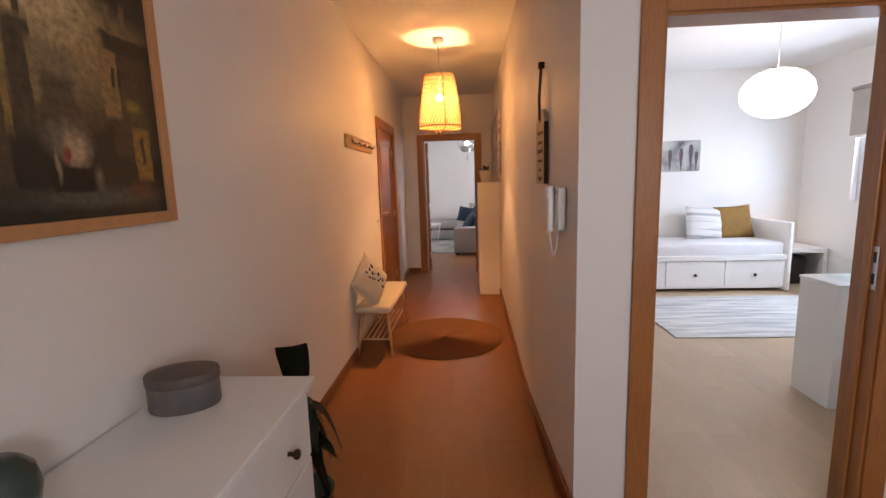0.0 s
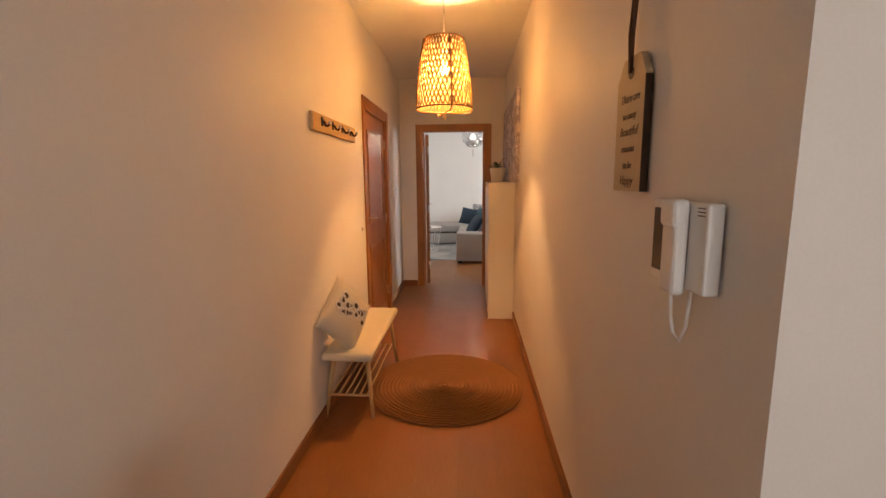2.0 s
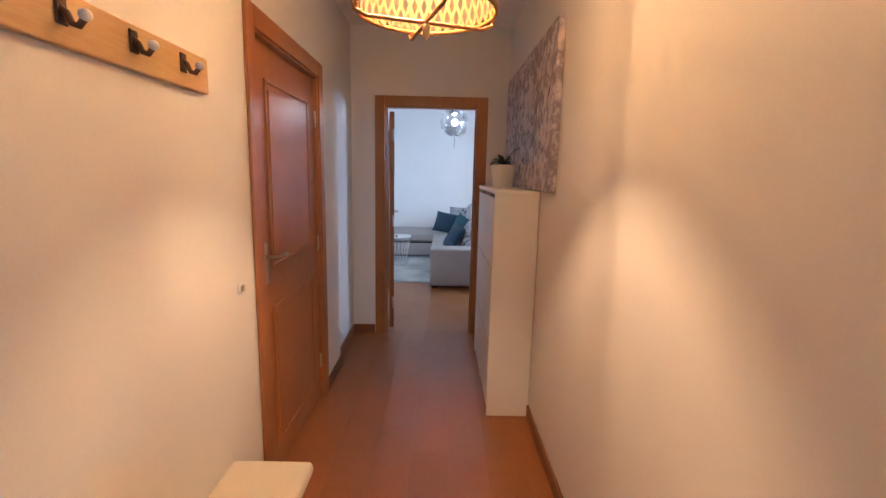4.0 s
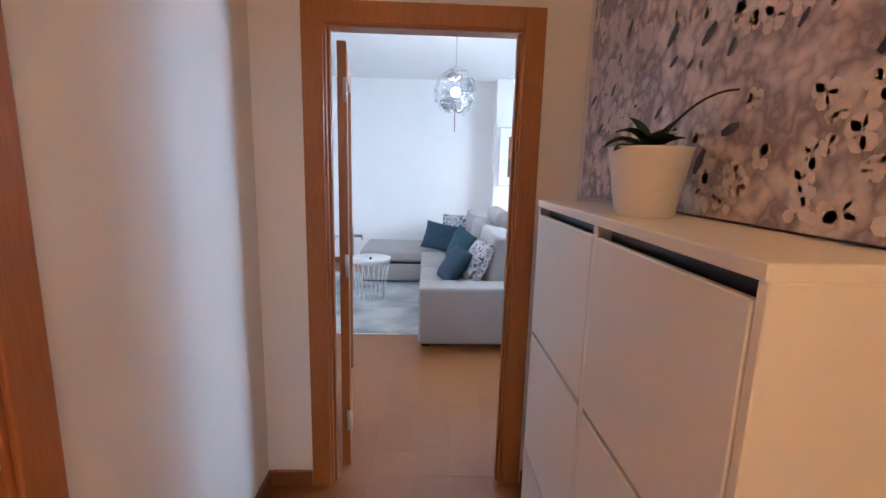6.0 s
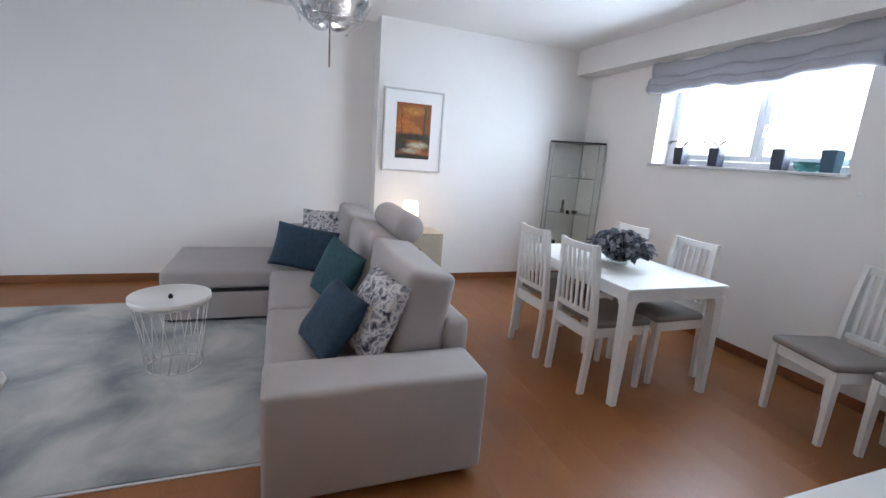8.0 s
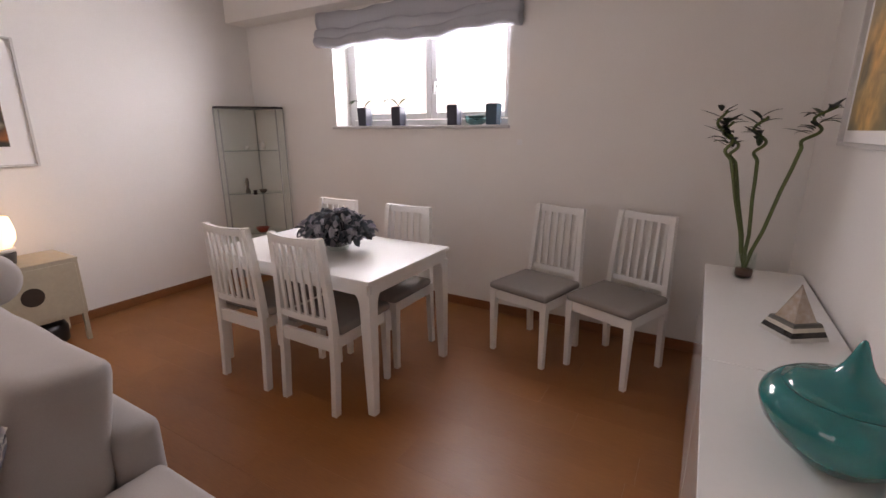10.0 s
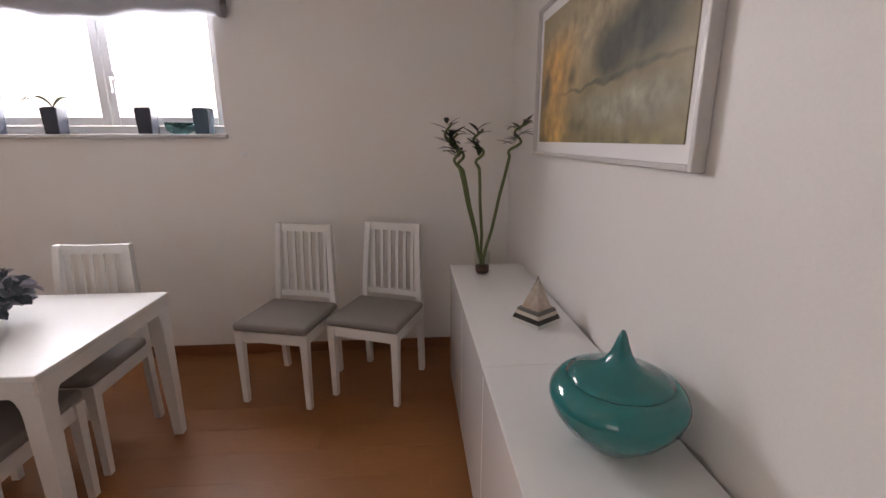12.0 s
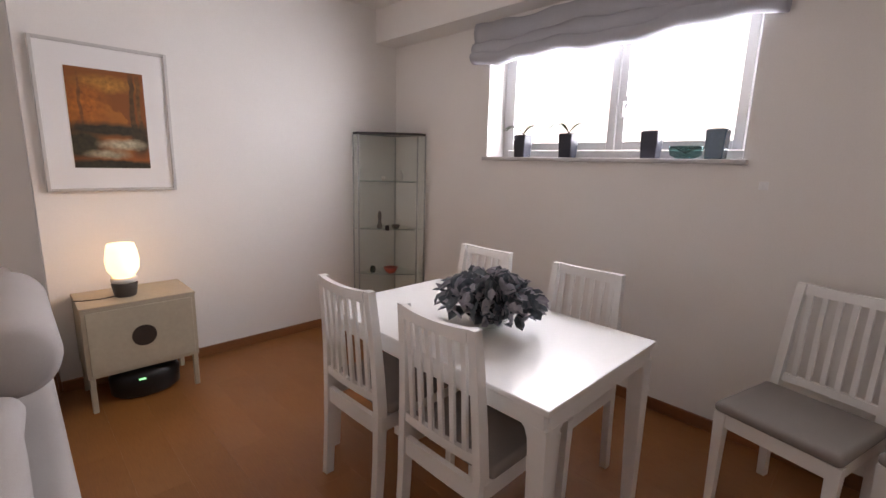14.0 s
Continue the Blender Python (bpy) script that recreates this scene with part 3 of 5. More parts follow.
# closed panel door on the hall's side
d = thing("door_side", "closed warm oak panel door with a lever handle", "door", kind="structure")
part("leaf", box(shape(), (-0.50, 5.032, 0.008), (-0.462, 5.893, 1.943), 0.003, 1), OAK, d)
for z0, z1 in ((0.14, 0.82), (1.0, 1.80)):
    bm = shape()
    box(bm, (-0.462, 5.16, z0), (-0.454, 5.175, z1), 0.003, 2)
    box(bm, (-0.462, 5.75, z0), (-0.454, 5.765, z1), 0.003, 2)
    box(bm, (-0.462, 5.175, z0), (-0.454, 5.75, z0 + 0.015), 0.003, 2)
    box(bm, (-0.462, 5.175, z1 - 0.015), (-0.454, 5.75, z1), 0.003, 2)
    part("panel_moulding", bm, OAK, d)
    part("panel", box(shape(), (-0.4625, 5.20, z0 + 0.04), (-0.456, 5.725, z1 - 0.04), 0.005, 2), OAK, d)
lever(d, pose(-0.462, 5.10, 1.03, 0, 0, -90) @ Matrix.Scale(-1, 4, (1, 0, 0)))
for z in (0.25, 1.0, 1.72):
    part("hinge", tube(shape(), [(-0.455, 5.897, z - 0.045), (-0.455, 5.897, z + 0.045)], 0.007), BRASS, d)

# glazed door standing open into the living room
d = thing("door_living", "oak door with a frosted glass panel, standing open", "door", pose(-0.15, 7.187, 0, 0, 0, 98), kind="structure")
for nm, a, b in (("stile", (0.02, -0.02, 0.008), (0.13, 0.02, 1.945)), ("stile", (0.655, -0.02, 0.008), (0.765, 0.02, 1.945)), ("rail", (0.13, -0.02, 0.008), (0.655, 0.02, 0.22)), ("rail", (0.13, -0.02, 1.835), (0.655, 0.02, 1.945))):
    part(nm, box(shape(), a, b, 0.003, 1), OAK, d)
part("glass_panel", box(shape(), (0.13, -0.004, 0.22), (0.655, 0.004, 1.835)), FROST, d, "frosted glass panel")
lever(d, pose(0.715, -0.02, 1.0, 0, 0, 180), STEEL)
lever(d, pose(0.715, 0.02, 1.0) @ Matrix.Scale(-1, 4, (1, 0, 0)), STEEL)
for z in (0.25, 1.0, 1.75):
    part("hinge", tube(shape(), [(0.008, -0.012, z - 0.05), (0.008, -0.012, z + 0.05)], 0.008), STEEL, d)
d = thing("strike_plate", "small steel strike plate let into the door jamb", "strike plate")
part("plate", box(shape(), (1.961, 2.095, 0.93), (1.9635, 2.12, 1.09), 0.0008, 1), STEEL, d)
part("slot", box(shape(), (1.9600, 2.101, 0.95), (1.9612, 2.114, 0.99)), BLACK, d)
part("slot", box(shape(), (1.9600, 2.101, 1.03), (1.9612, 2.114, 1.07)), BLACK, d)


def window(name, along, c, a, b, lo, hi, mullions, sill=None):
    """Framed window in the plane c, with casements between the mullions."""
    root = thing(name, "white framed casement window, closed, with bright daylight outside", "window", kind="structure")

    def put(nm, p, q, l, h, d0, d1, m, parent=root):
        bm = shape()
        bev = 0.004 if m is PVC else 0
        box(bm, (p, d0, l), (q, d1, h), bev, 2) if along == "x" else box(bm, (d0, p, l), (d1, q, h), bev, 2)
        return part(nm, bm, m, parent)
    F = 0.05
    put("window_frame", a, a + F, lo, hi, c - 0.03, c + 0.03, PVC)
    put("window_frame", b - F, b, lo, hi, c - 0.03, c + 0.03, PVC)
    put("window_frame", a + F, b - F, lo, lo + F, c - 0.03, c + 0.03, PVC)
    put("window_frame", a + F, b - F, hi - F, hi, c - 0.03, c + 0.03, PVC)
    marks = [a + F, *mullions, b - F]
    for p, q in zip(marks, marks[1:]):
        e, s = 0.004, 0.055
        put("sash", p + e, p + s, lo + F + e, hi - F - e, c - 0.045, c + 0.012, PVC)
        put("sash", q - s, q - e, lo + F + e, hi - F - e, c - 0.045, c + 0.012, PVC)
        put("sash", p + s, q - s, lo + F + e, lo + F + s, c - 0.045, c + 0.012, PVC)
        put("sash", p + s, q - s, hi - F - s, hi - F - e, c - 0.045, c + 0.012, PVC)
        g = put("pane", p + s, q - s, lo + F + s, hi - F - s, c - 0.004, c + 0.004, PANE)
        g.visible_shadow = False
    return root


w = window("window_dining", "y", 3.955, 8.966, 10.645, 1.49, 2.36, [9.735])
bm = shape()
box(bm, (3.90, 9.665, 1.80), (3.909, 9.695, 1.87), 0.003, 2)
tube(bm, [(3.90, 9.68, 1.83), (3.87, 9.68, 1.83), (3.865, 9.68, 1.82), (3.865, 9.68, 1.74)], 0.009)
part("window_handle", bm, PVC, w)
structure("window_sill_dining", box(shape(), (3.69, 8.945, 1.462), (3.925, 10.668, 1.488), 0.006, 3), STONE, "pale stone window sill with a thin nosing", "window sill")
window("window_balcony", "y", -2.96, 9.05, 11.15, 0.0, 2.2, [10.1])
window("window_bedroom", "y", 4.84, 4.23, 5.73, 1.02, 2.08, [4.98])
# Out of view; added as an opening for the entry fill light.
window("window_entry", "x", -1.26, 1.0, 2.0, 0.9, 2.1, [])

# ---- hallway ----


def dresser():
    D = thing("dresser", "white painted chest of drawers with dark round knobs", "dresser", pose(HL + 0.006, 0.62, 0))
    W, L, H = 0.423, 1.114, 0.768
    part("top", box(shape(), (0, 0, H - 0.025), (W, L, H), 0.005, 3), WHITE, D)
    part("side", box(shape(), (0.01, L - 0.04, 0), (W - 0.03, L - 0.012, H - 0.025), 0.003, 1), WHITE, D)
    part("side", box(shape(), (0.01, 0.012, 0), (W - 0.03, 0.04, H - 0.025), 0.003, 1), WHITE, D)
    part("carcass", box(shape(), (0.01, 0.04, 0.07), (W - 0.035, L - 0.04, H - 0.026)), WHITE, D)
    for r, (z0, z1) in enumerate(((0.09, 0.30), (0.31, 0.52), (0.53, 0.735))):
        for y0, y1 in ((0.045, L / 2 - 0.003), (L / 2 + 0.003, L - 0.045)):
            f = part("drawer_front", box(shape(), (W - 0.036, y0, z0), (W - 0.012, y1, z1), 0.004, 2), WHITE, D)
            bm = shape()
            lathe(bm, [(0.007, 0), (0.006, 0.012), (0.013, 0.02), (0.015, 0.028), (0.011, 0.033), (0.001, 0.034)], 20)
            bmesh.ops.transform(bm, matrix=pose(W - 0.012, y1 - 0.165 if y0 > 0.3 else y0 + 0.165, (z0 + z1) / 2, 0, 90, 0), verts=bm.verts)
            part("knob", bm, mat("knob_bronze", (0.05, 0.02, 0.014), 0.3, 0.1, 40, 0.02, metal=0.5), f, "dark bronze knob")


dresser()
bm = shape()
lathe(bm, [(0.97, 0), (1.0, 0.006), (1.0, 0.085), (0.985, 0.088)], 56, 0.092, 0.066)
box_ = thing("oval_box", "oval weathered tin box with a darker lid", "box", pose(-0.318, 1.545, 0.768, 0, 0, 18))
part("body", bm, BOXTIN, box_)
part("lid", lathe(shape(), [(1.02, 0.074), (1.03, 0.077), (1.03, 0.098), (1.0, 0.102), (0.5, 0.104)], 56, 0.092, 0.066), mat("tin_lid", (0.13, 0.095, 0.08), 0.5, 0.2, 30, 0.1), box_, "dark brown lid")
v = thing("ceramic_jar", "rounded dark green glazed jar on the dresser", "jar", pose(-0.375, 1.10, 0.768))
part("body", lathe(shape(), [(0.035, 0), (0.055, 0.02), (0.062, 0.06), (0.055, 0.1), (0.04, 0.118), (0.03, 0.125), (0.001, 0.126)], 40), GREENGLAZE, v)


def blade(bm, pts, widths, fold=0.15, m=None):
    """A strap leaf along points, folded along its midrib."""
    pts = [Vector(p) for p in pts]
    rows = []
    for i, (p, w) in enumerate(zip(pts, widths)):
        d = (pts[min(i + 1, len(pts) - 1)] - pts[max(i - 1, 0)]).normalized()
        s = d.cross(Vector((0, 0, 1)))
        s = s.normalized() if s.length > 1e-3 else Vector((1, 0, 0))
        u = s.cross(d)
        rows.append([bm.verts.new(p - s * w + u * w * fold), bm.verts.new(p), bm.verts.new(p + s * w + u * w * fold)])
    for a, b in zip(rows, rows[1:]):
        for k in range(2):
            bm.faces.new((a[k], a[k + 1], b[k + 1], b[k])).smooth = True
    return bm


def solid(bm, t=0.0015):
    bmesh.ops.solidify(bm, geom=bm.faces[:], thickness=t)
    return bm


def arc(start, heading, length, rise, droop, n=8):
    x, y = math.cos(heading), math.sin(heading)
    return [(start[0] + x * length * t, start[1] + y * length * t, start[2] + rise * t - droop * t * t) for t in (k / (n - 1) for k in range(n))]


p = thing("potted_plant", "dark-leaved potted plant with drooping strap leaves beside the dresser", "plant", pose(-0.16, 1.93, 0))
part("pot", lathe(shape(), [(0.085, 0), (0.09, 0.01), (0.105, 0.2), (0.11, 0.21), (0.10, 0.21), (0.095, 0.18), (0.001, 0.178)], 36), GREENGLAZE, p)
part("trunk", tube(shape(), [(0, 0, 0.17), (0.01, 0, 0.35), (0.0, 0.01, 0.52)], 0.017, 10, 0.012), SOIL, p)
rng = random.Random(5)
for k in range(15):
    h = rng.uniform(-1.9, 1.6)
    L = rng.uniform(0.10, 0.16)
    if -1.2 < math.sin(h) and L * abs(math.sin(h)) > 0.12:
        L = 0.12
    q = arc((0.0, 0.0, rng.uniform(0.32, 0.55)), h, L, rng.uniform(0.18, 0.30), rng.uniform(0.25, 0.5), 9)
    part("leaf", solid(blade(shape(), q, [0.012, 0.026, 0.033, 0.035, 0.034, 0.03, 0.024, 0.016, 0.004])), DARKLEAF, p)
q = [(0.0, 0.0, 0.48), (-0.01, 0.03, 0.56), (-0.02, 0.05, 0.62), (-0.025, 0.055, 0.68), (-0.03, 0.05, 0.74), (-0.03, 0.045, 0.77)]
bm = shape()
rows = [[bm.verts.new((x - w, y, z)), bm.verts.new((x, y + 0.012, z)), bm.verts.new((x + w, y, z + 0.3 * w))] for (x, y, z), w in zip(q, (0.012, 0.03, 0.046, 0.058, 0.064, 0.062))]
for a, b in zip(rows, rows[1:]):
    for k in range(2):
        bm.faces.new((a[k], a[k + 1], b[k + 1], b[k])).smooth = True
part("leaf", solid(bm), DARKLEAF, p)


def framed(name, label, m, w, h, border, depth, frame_mat, art_mat, mount=0.0, mount_mat=None):
    """A framed picture in the xz plane, its back on y = 0, facing -y."""
    F = thing(name, label, "picture", m)
    for nm, a, b in (("frame_side", (-w / 2, -depth, 0), (-w / 2 + border, 0, h)), ("frame_side", (w / 2 - border, -depth, 0), (w / 2, 0, h)),
                     ("frame_rail", (-w / 2 + border, -depth, 0), (w / 2 - border, 0, border)), ("frame_rail", (-w / 2 + border, -depth, h - border), (w / 2 - border, 0, h))):
        part(nm, box(shape(), a, b, 0.003, 2), frame_mat, F)
    if mount:
        part("mount", box(shape(), (-w / 2 + border, -depth * 0.5, border), (w / 2 - border, -0.002, h - border)), mount_mat or MAT, F, "white card mount")
    e = border + mount
    art = part("painting", box(shape(), (-w / 2 + e, -depth * 0.5 - 0.003, e), (w / 2 - e, -depth * 0.5 - (0 if mount else -0.004), h - e)), art_mat, F)
    return F, art


# canal townscape on the hall's wall; its own x runs along the wall
framed("townscape_painting", "dark oil painting of a canal town, light wooden frame", pose(HL + 0.002, 1.20, 1.275, 0, 0, 90), 1.09, 0.80, 0.032, 0.028, FRAMEWOOD, CITYNIGHT)

HOOKBROWN = mat("brown_cast_metal", (0.09, 0.042, 0.018), 0.4, 0.15, 60, 0.05)


def coat_rail():
    R = thing("coat_rail", "light wooden wall rail with four dark metal coat hooks", "coat rack", pose(HL + 0.002, 4.20, 1.645))
    part("board", box(shape(), (0, -0.43, 0), (0.022, 0.43, 0.10), 0.004, 2), PINE, R)
    for k in range(4):
        y = -0.29 + k * 0.195
        bm = shape()
        tube(bm, [(0.024, y, 0.066), (0.036, y, 0.056), (0.044, y, 0.038), (0.056, y, 0.034), (0.066, y, 0.046)], 0.0065, 10)
        box(bm, (0.022, y - 0.013, 0.035), (0.028, y + 0.013, 0.085), 0.002, 1)
        h = part("hook", bm, HOOKBROWN, R)
        bm = shape()
        bmesh.ops.create_uvsphere(bm, u_segments=14, v_segments=8, radius=0.0115, matrix=pose(0.069, y, 0.053))
        part("tip", bm, CERAMIC, h, "pale knob at the hook's end")


coat_rail()


def bench():
    B = thing("bench", "small bench with a cream upholstered seat, wooden legs and slatted shelf", "bench", pose(-0.30, 4.20, 0))
    bm = shape()
    box(bm, (-0.135, -0.47, 0.365), (0.155, 0.47, 0.415), 0.024, 4)
    for f in bm.faces:
        f.smooth = True
    part("seat", bm, CREAM, B, "cream fabric seat")
    part("apron", box(shape(), (-0.11, -0.41, 0.345), (0.12, 0.41, 0.364), 0.003, 1), PINE, B)
    for sx in (-1, 1):
        for sy in (-1, 1):
            part("leg", tube(shape(), [(0.01 + sx * 0.10, sy * 0.37, 0.35), (0.005 + sx * 0.14, sy * 0.415, 0.0)], 0.016, 14, 0.010), PINE, B)
    for sy in (-1, 1):
        part("stretcher", tube(shape(), [(-0.122, sy * 0.398, 0.135), (0.132, sy * 0.398, 0.135)], 0.008), PINE, B)
    for k in range(6):
        x = -0.10 + k * 0.042
        part("shelf_bar", tube(shape(), [(x, -0.40, 0.143), (x, 0.40, 0.143)], 0.006), PINE, B)


bench()
c = thing("scatter_cushion", "beige linen cushion with brown printed flower rings, leaning on the wall", "cushion", pose(-0.325, 3.87, 0.60, -20, -40, 78))
part("cover", pillow(shape(), 0.35, 0.33, 0.11, None, 16), LINEN, c)
rng = random.Random(3)
bmw = shape()
for k in range(22):
    u, w, rad = 0.02 + rng.uniform(-0.05, 0.06), rng.uniform(-0.11, 0.11), 0.008 + 0.006 * rng.random()
    t = 0.055 * ((1 - abs(u / 0.175) ** 2.6) * (1 - abs(w / 0.165) ** 2.6)) ** 0.5
    bmd = shape()
    bmesh.ops.create_circle(bmd, cap_ends=True, segments=10, radius=rad, matrix=pose(u, -t - 0.004, w, 90, 0, 0))
    part("printed_dot", bmd, INK, c)
    tube(bmw, [(u + 1.9 * rad * math.cos(a), -t - 0.003, w + 1.9 * rad * math.sin(a)) for a in (i * math.pi / 6 for i in range(13))], 0.0022, 6)
tagged(part("printed_ring", bmw, SHEET, c, "white stitched rings"), kind="stuff")
r = thing("round_rug", "round brown braided jute rug lying on the floor", "rug", pose(0.24, 4.22, 0))
for k in range(20):
    bm = shape()
    rad = 0.02 + k * 0.0256
    tube(bm, [(rad * math.cos(a), rad * math.sin(a), 0.004) for a in (i * math.pi / 28 for i in range(57))], 0.0132, 8, None, False, 0.22)
    part("braid", bm, JUTE, r)
part("backing", lathe(shape(), [(0.50, 0.0005), (0.50, 0.003)], 56), JUTE, r)

# rattan pendant
L = thing("pendant_lamp", "lit rattan basket pendant lamp hanging from the ceiling", "ceiling lamp", pose(0.235, 4.5, 0))
part("ceiling_rose", lathe(shape(), [(0.001, 2.545), (0.03, 2.545), (0.045, 2.56), (0.05, 2.598), (0.05, 2.5995)], 32), WHITE, L)
part("cord", tube(shape(), [(0, 0, 2.25), (0, 0, 2.55)], 0.004, 8), WHITE, L)


def shade_r(z):
    t = (2.29 - z) / 0.44
    return 0.128 + 0.058 * t + 0.010 * math.sin(math.pi * t)


bm = shape()
N, TURN = 40, 0.95
for s in (1, -1):
    for k in range(N):
        a0 = 2 * math.pi * k / N
        pts = []
        for i in range(13):
            z = 1.85 + 0.44 * i / 12
            a = a0 + s * TURN * i / 12
            rr = shade_r(z) + 0.0012 * s
            pts.append((rr * math.cos(a), rr * math.sin(a), z))
        rows = []
        for i, q in enumerate(pts):
            a = math.atan2(q[1], q[0])
            w = 0.0050
            tx, ty = -math.sin(a) * w, math.cos(a) * w
            rows.append((bm.verts.new((q[0] - tx, q[1] - ty, q[2])), bm.verts.new((q[0] + tx, q[1] + ty, q[2]))))
        for (a, b), (c2, d2) in zip(rows, rows[1:]):
            bm.faces.new((a, b, d2, c2))
tagged(part("woven_shade", bm, RATTAN, L, "woven rattan shade"), kind="stuff")
for z in (1.85, 2.29):
    bm = shape()
    rr = shade_r(z)
    tube(bm, [(rr * math.cos(a), rr * math.sin(a), z) for a in (i * math.pi / 24 for i in range(49))], 0.006, 8, None, False)
    part("rim", bm, RATTAN, L)
# Added inner sheet that carries the bulb's glow behind the weave.
bm = shape()
rings = []
for z in (1.856, 1.95, 2.06, 2.17, 2.284):
    rr = shade_r(z) - 0.012
    rings.append([bm.verts.new((rr * math.cos(2 * math.pi * k / 48), rr * math.sin(2 * math.pi * k / 48), z)) for k in range(48)])
for a, b in zip(rings, rings[1:]):
    for k in range(48):
        bm.faces.new((a[k], a[(k + 1) % 48], b[(k + 1) % 48], b[k])).smooth = True
part("glow_lining", bm, LINING, L, "thin inner sheet with the bulb's glow put into it")
for a in (0.3, 0.3 + math.pi / 2):
    ca, sa = math.cos(a), math.sin(a)
    pts = []
    for s in (-1, 1):
        side = [(s * (shade_r(z) + 0.008) * ca, s * (shade_r(z) + 0.008) * sa, z) for z in (2.29, 2.15, 2.0, 1.86)] + [(s * 0.19 * ca, s * 0.19 * sa, 1.835), (s * 0.16 * ca, s * 0.16 * sa, 1.822)]
        pts += side if s == -1 else side[::-1]
    part("hoop", tube(shape(), pts, 0.0055, 8), RATTAN, L)
part("hoop_knot", lathe(shape(), [(0.001, 1.775), (0.009, 1.79), (0.011, 1.81), (0.006, 1.824)], 12), PINE, L)
part("spider", tube(shape(), [(-0.12, 0, 2.285), (0, 0, 2.27), (0.12, 0, 2.285)], 0.004, 8), WHITE, L)
bm = shape()
bmesh.ops.create_uvsphere(bm, u_segments=20, v_segments=12, radius=0.03, matrix=pose(0, 0, 2.10))
part("bulb", bm, BULB, L, "glowing bulb").visible_shadow = False
part("socket", lathe(shape(), [(0.02, 2.13), (0.022, 2.22), (0.012, 2.27)], 16), WHITE, L)

# hanging wooden sign
SCRIPT = mat("burnt_script", (0.16, 0.085, 0.04), 0.6, 0.15, 60, 0.0)
S = thing("hanging_sign", "pale wooden tag-shaped sign with dark script, hung by a leather strap", "sign", pose(0.851, 2.64, 1.345, 0, 0, -86.9))
bm = shape()
outline = [(-0.088, 0), (0.088, 0), (0.088, 0.29), (0.05, 0.345), (-0.05, 0.345), (-0.088, 0.29)]
f = bm.faces.new([bm.verts.new((a, -0.018, b)) for a, b in outline])
e = bmesh.ops.extrude_face_region(bm, geom=[f])
bmesh.ops.translate(bm, verts=[q for q in e["geom"] if isinstance(q, bmesh.types.BMVert)], vec=(0, 0.018, 0))
part("board", bm, mat("sign_wood", (0.60, 0.46, 0.30), 0.6, 0.1, 30, 0.05, stretch=(4, 4, 0.6)), S)
part("edge_band", box(shape(), (0.088, -0.0185, 0), (0.0905, 0, 0.285)), INK, S)
part("hole", tube(shape(), [(0, -0.0195, 0.305), (0, -0.0178, 0.305)], 0.016, 20), INK, S)
part("strap", tube(shape(), [(0.0, -0.02, 0.305), (0.012, -0.024, 0.40), (0.006, -0.014, 0.545), (-0.006, -0.014, 0.55), (-0.012, -0.022, 0.40), (-0.004, -0.02, 0.305)], 0.0055, 8), mat("strap_leather", (0.10, 0.04, 0.018), 0.6, 0.15, 60, 0.1), S, "brown leather strap")
part("wall_hook", box(shape(), (-0.014, -0.028, 0.535), (0.014, 0, 0.565), 0.004, 2), DARKMETAL, S)
for k, (line, size) in enumerate((("There are", 0.042), ("so many", 0.036), ("Beautiful", 0.046), ("reasons", 0.038), ("to be", 0.036), ("Happy", 0.046))):
    cu = bpy.data.curves.new("lettering", "FONT")
    cu.body, cu.size, cu.align_x, cu.extrude, cu.shear = line, size * 0.72, "CENTER", 0.0006, 0.25
    cu.materials.append(SCRIPT)
    t = new("lettering", cu)
    t.parent = S
    t.matrix_basis = pose(0.0, -0.0187, 0.232 - k * 0.043, 90, 0, 0)

# door intercom
I = thing("intercom", "white wall intercom with a dark screen and a handset", "intercom", pose(0.868, 2.32, 1.16, 0, 0, -86.9))
part("body", box(shape(), (-0.115, -0.032, 0.0), (0.10, 0, 0.172), 0.006, 3), PLASTIC, I)
part("screen", box(shape(), (-0.105, -0.0345, 0.018), (-0.028, -0.031, 0.155), 0.001, 1), BLACK, I, "dark glossy screen")
bm = shape()
box(bm, (-0.012, -0.062, -0.012), (0.045, -0.033, 0.178), 0.010, 3)
box(bm, (-0.014, -0.068, 0.122), (0.047, -0.036, 0.178), 0.012, 3)
part("handset", bm, PLASTIC, I)
for z in (0.148, 0.155, 0.162):
    part("speaker_slot", box(shape(), (0.066, -0.0332, z), (0.09, -0.0318, z + 0.002)), BLACK, I)
part("cord", tube(shape(), [(0.012, -0.045, -0.012), (0.005, -0.04, -0.06), (0.0, -0.03, -0.10), (0.018, -0.025, -0.115), (0.03, -0.02, -0.08), (0.035, -0.016, 0.004)], 0.004, 8), PLASTIC, I)

sw = thing("wall_switch", "small white wall switch beside the oak door", "switch", pose(HL + 0.001, 4.81, 1.0))
part("plate", box(shape(), (0, -0.02, -0.02), (0.006, 0.02, 0.02), 0.003, 2), PLASTIC, sw)
part("rocker", box(shape(), (0.006, -0.011, -0.011), (0.014, 0.011, 0.011), 0.003, 2), BRASS, sw)

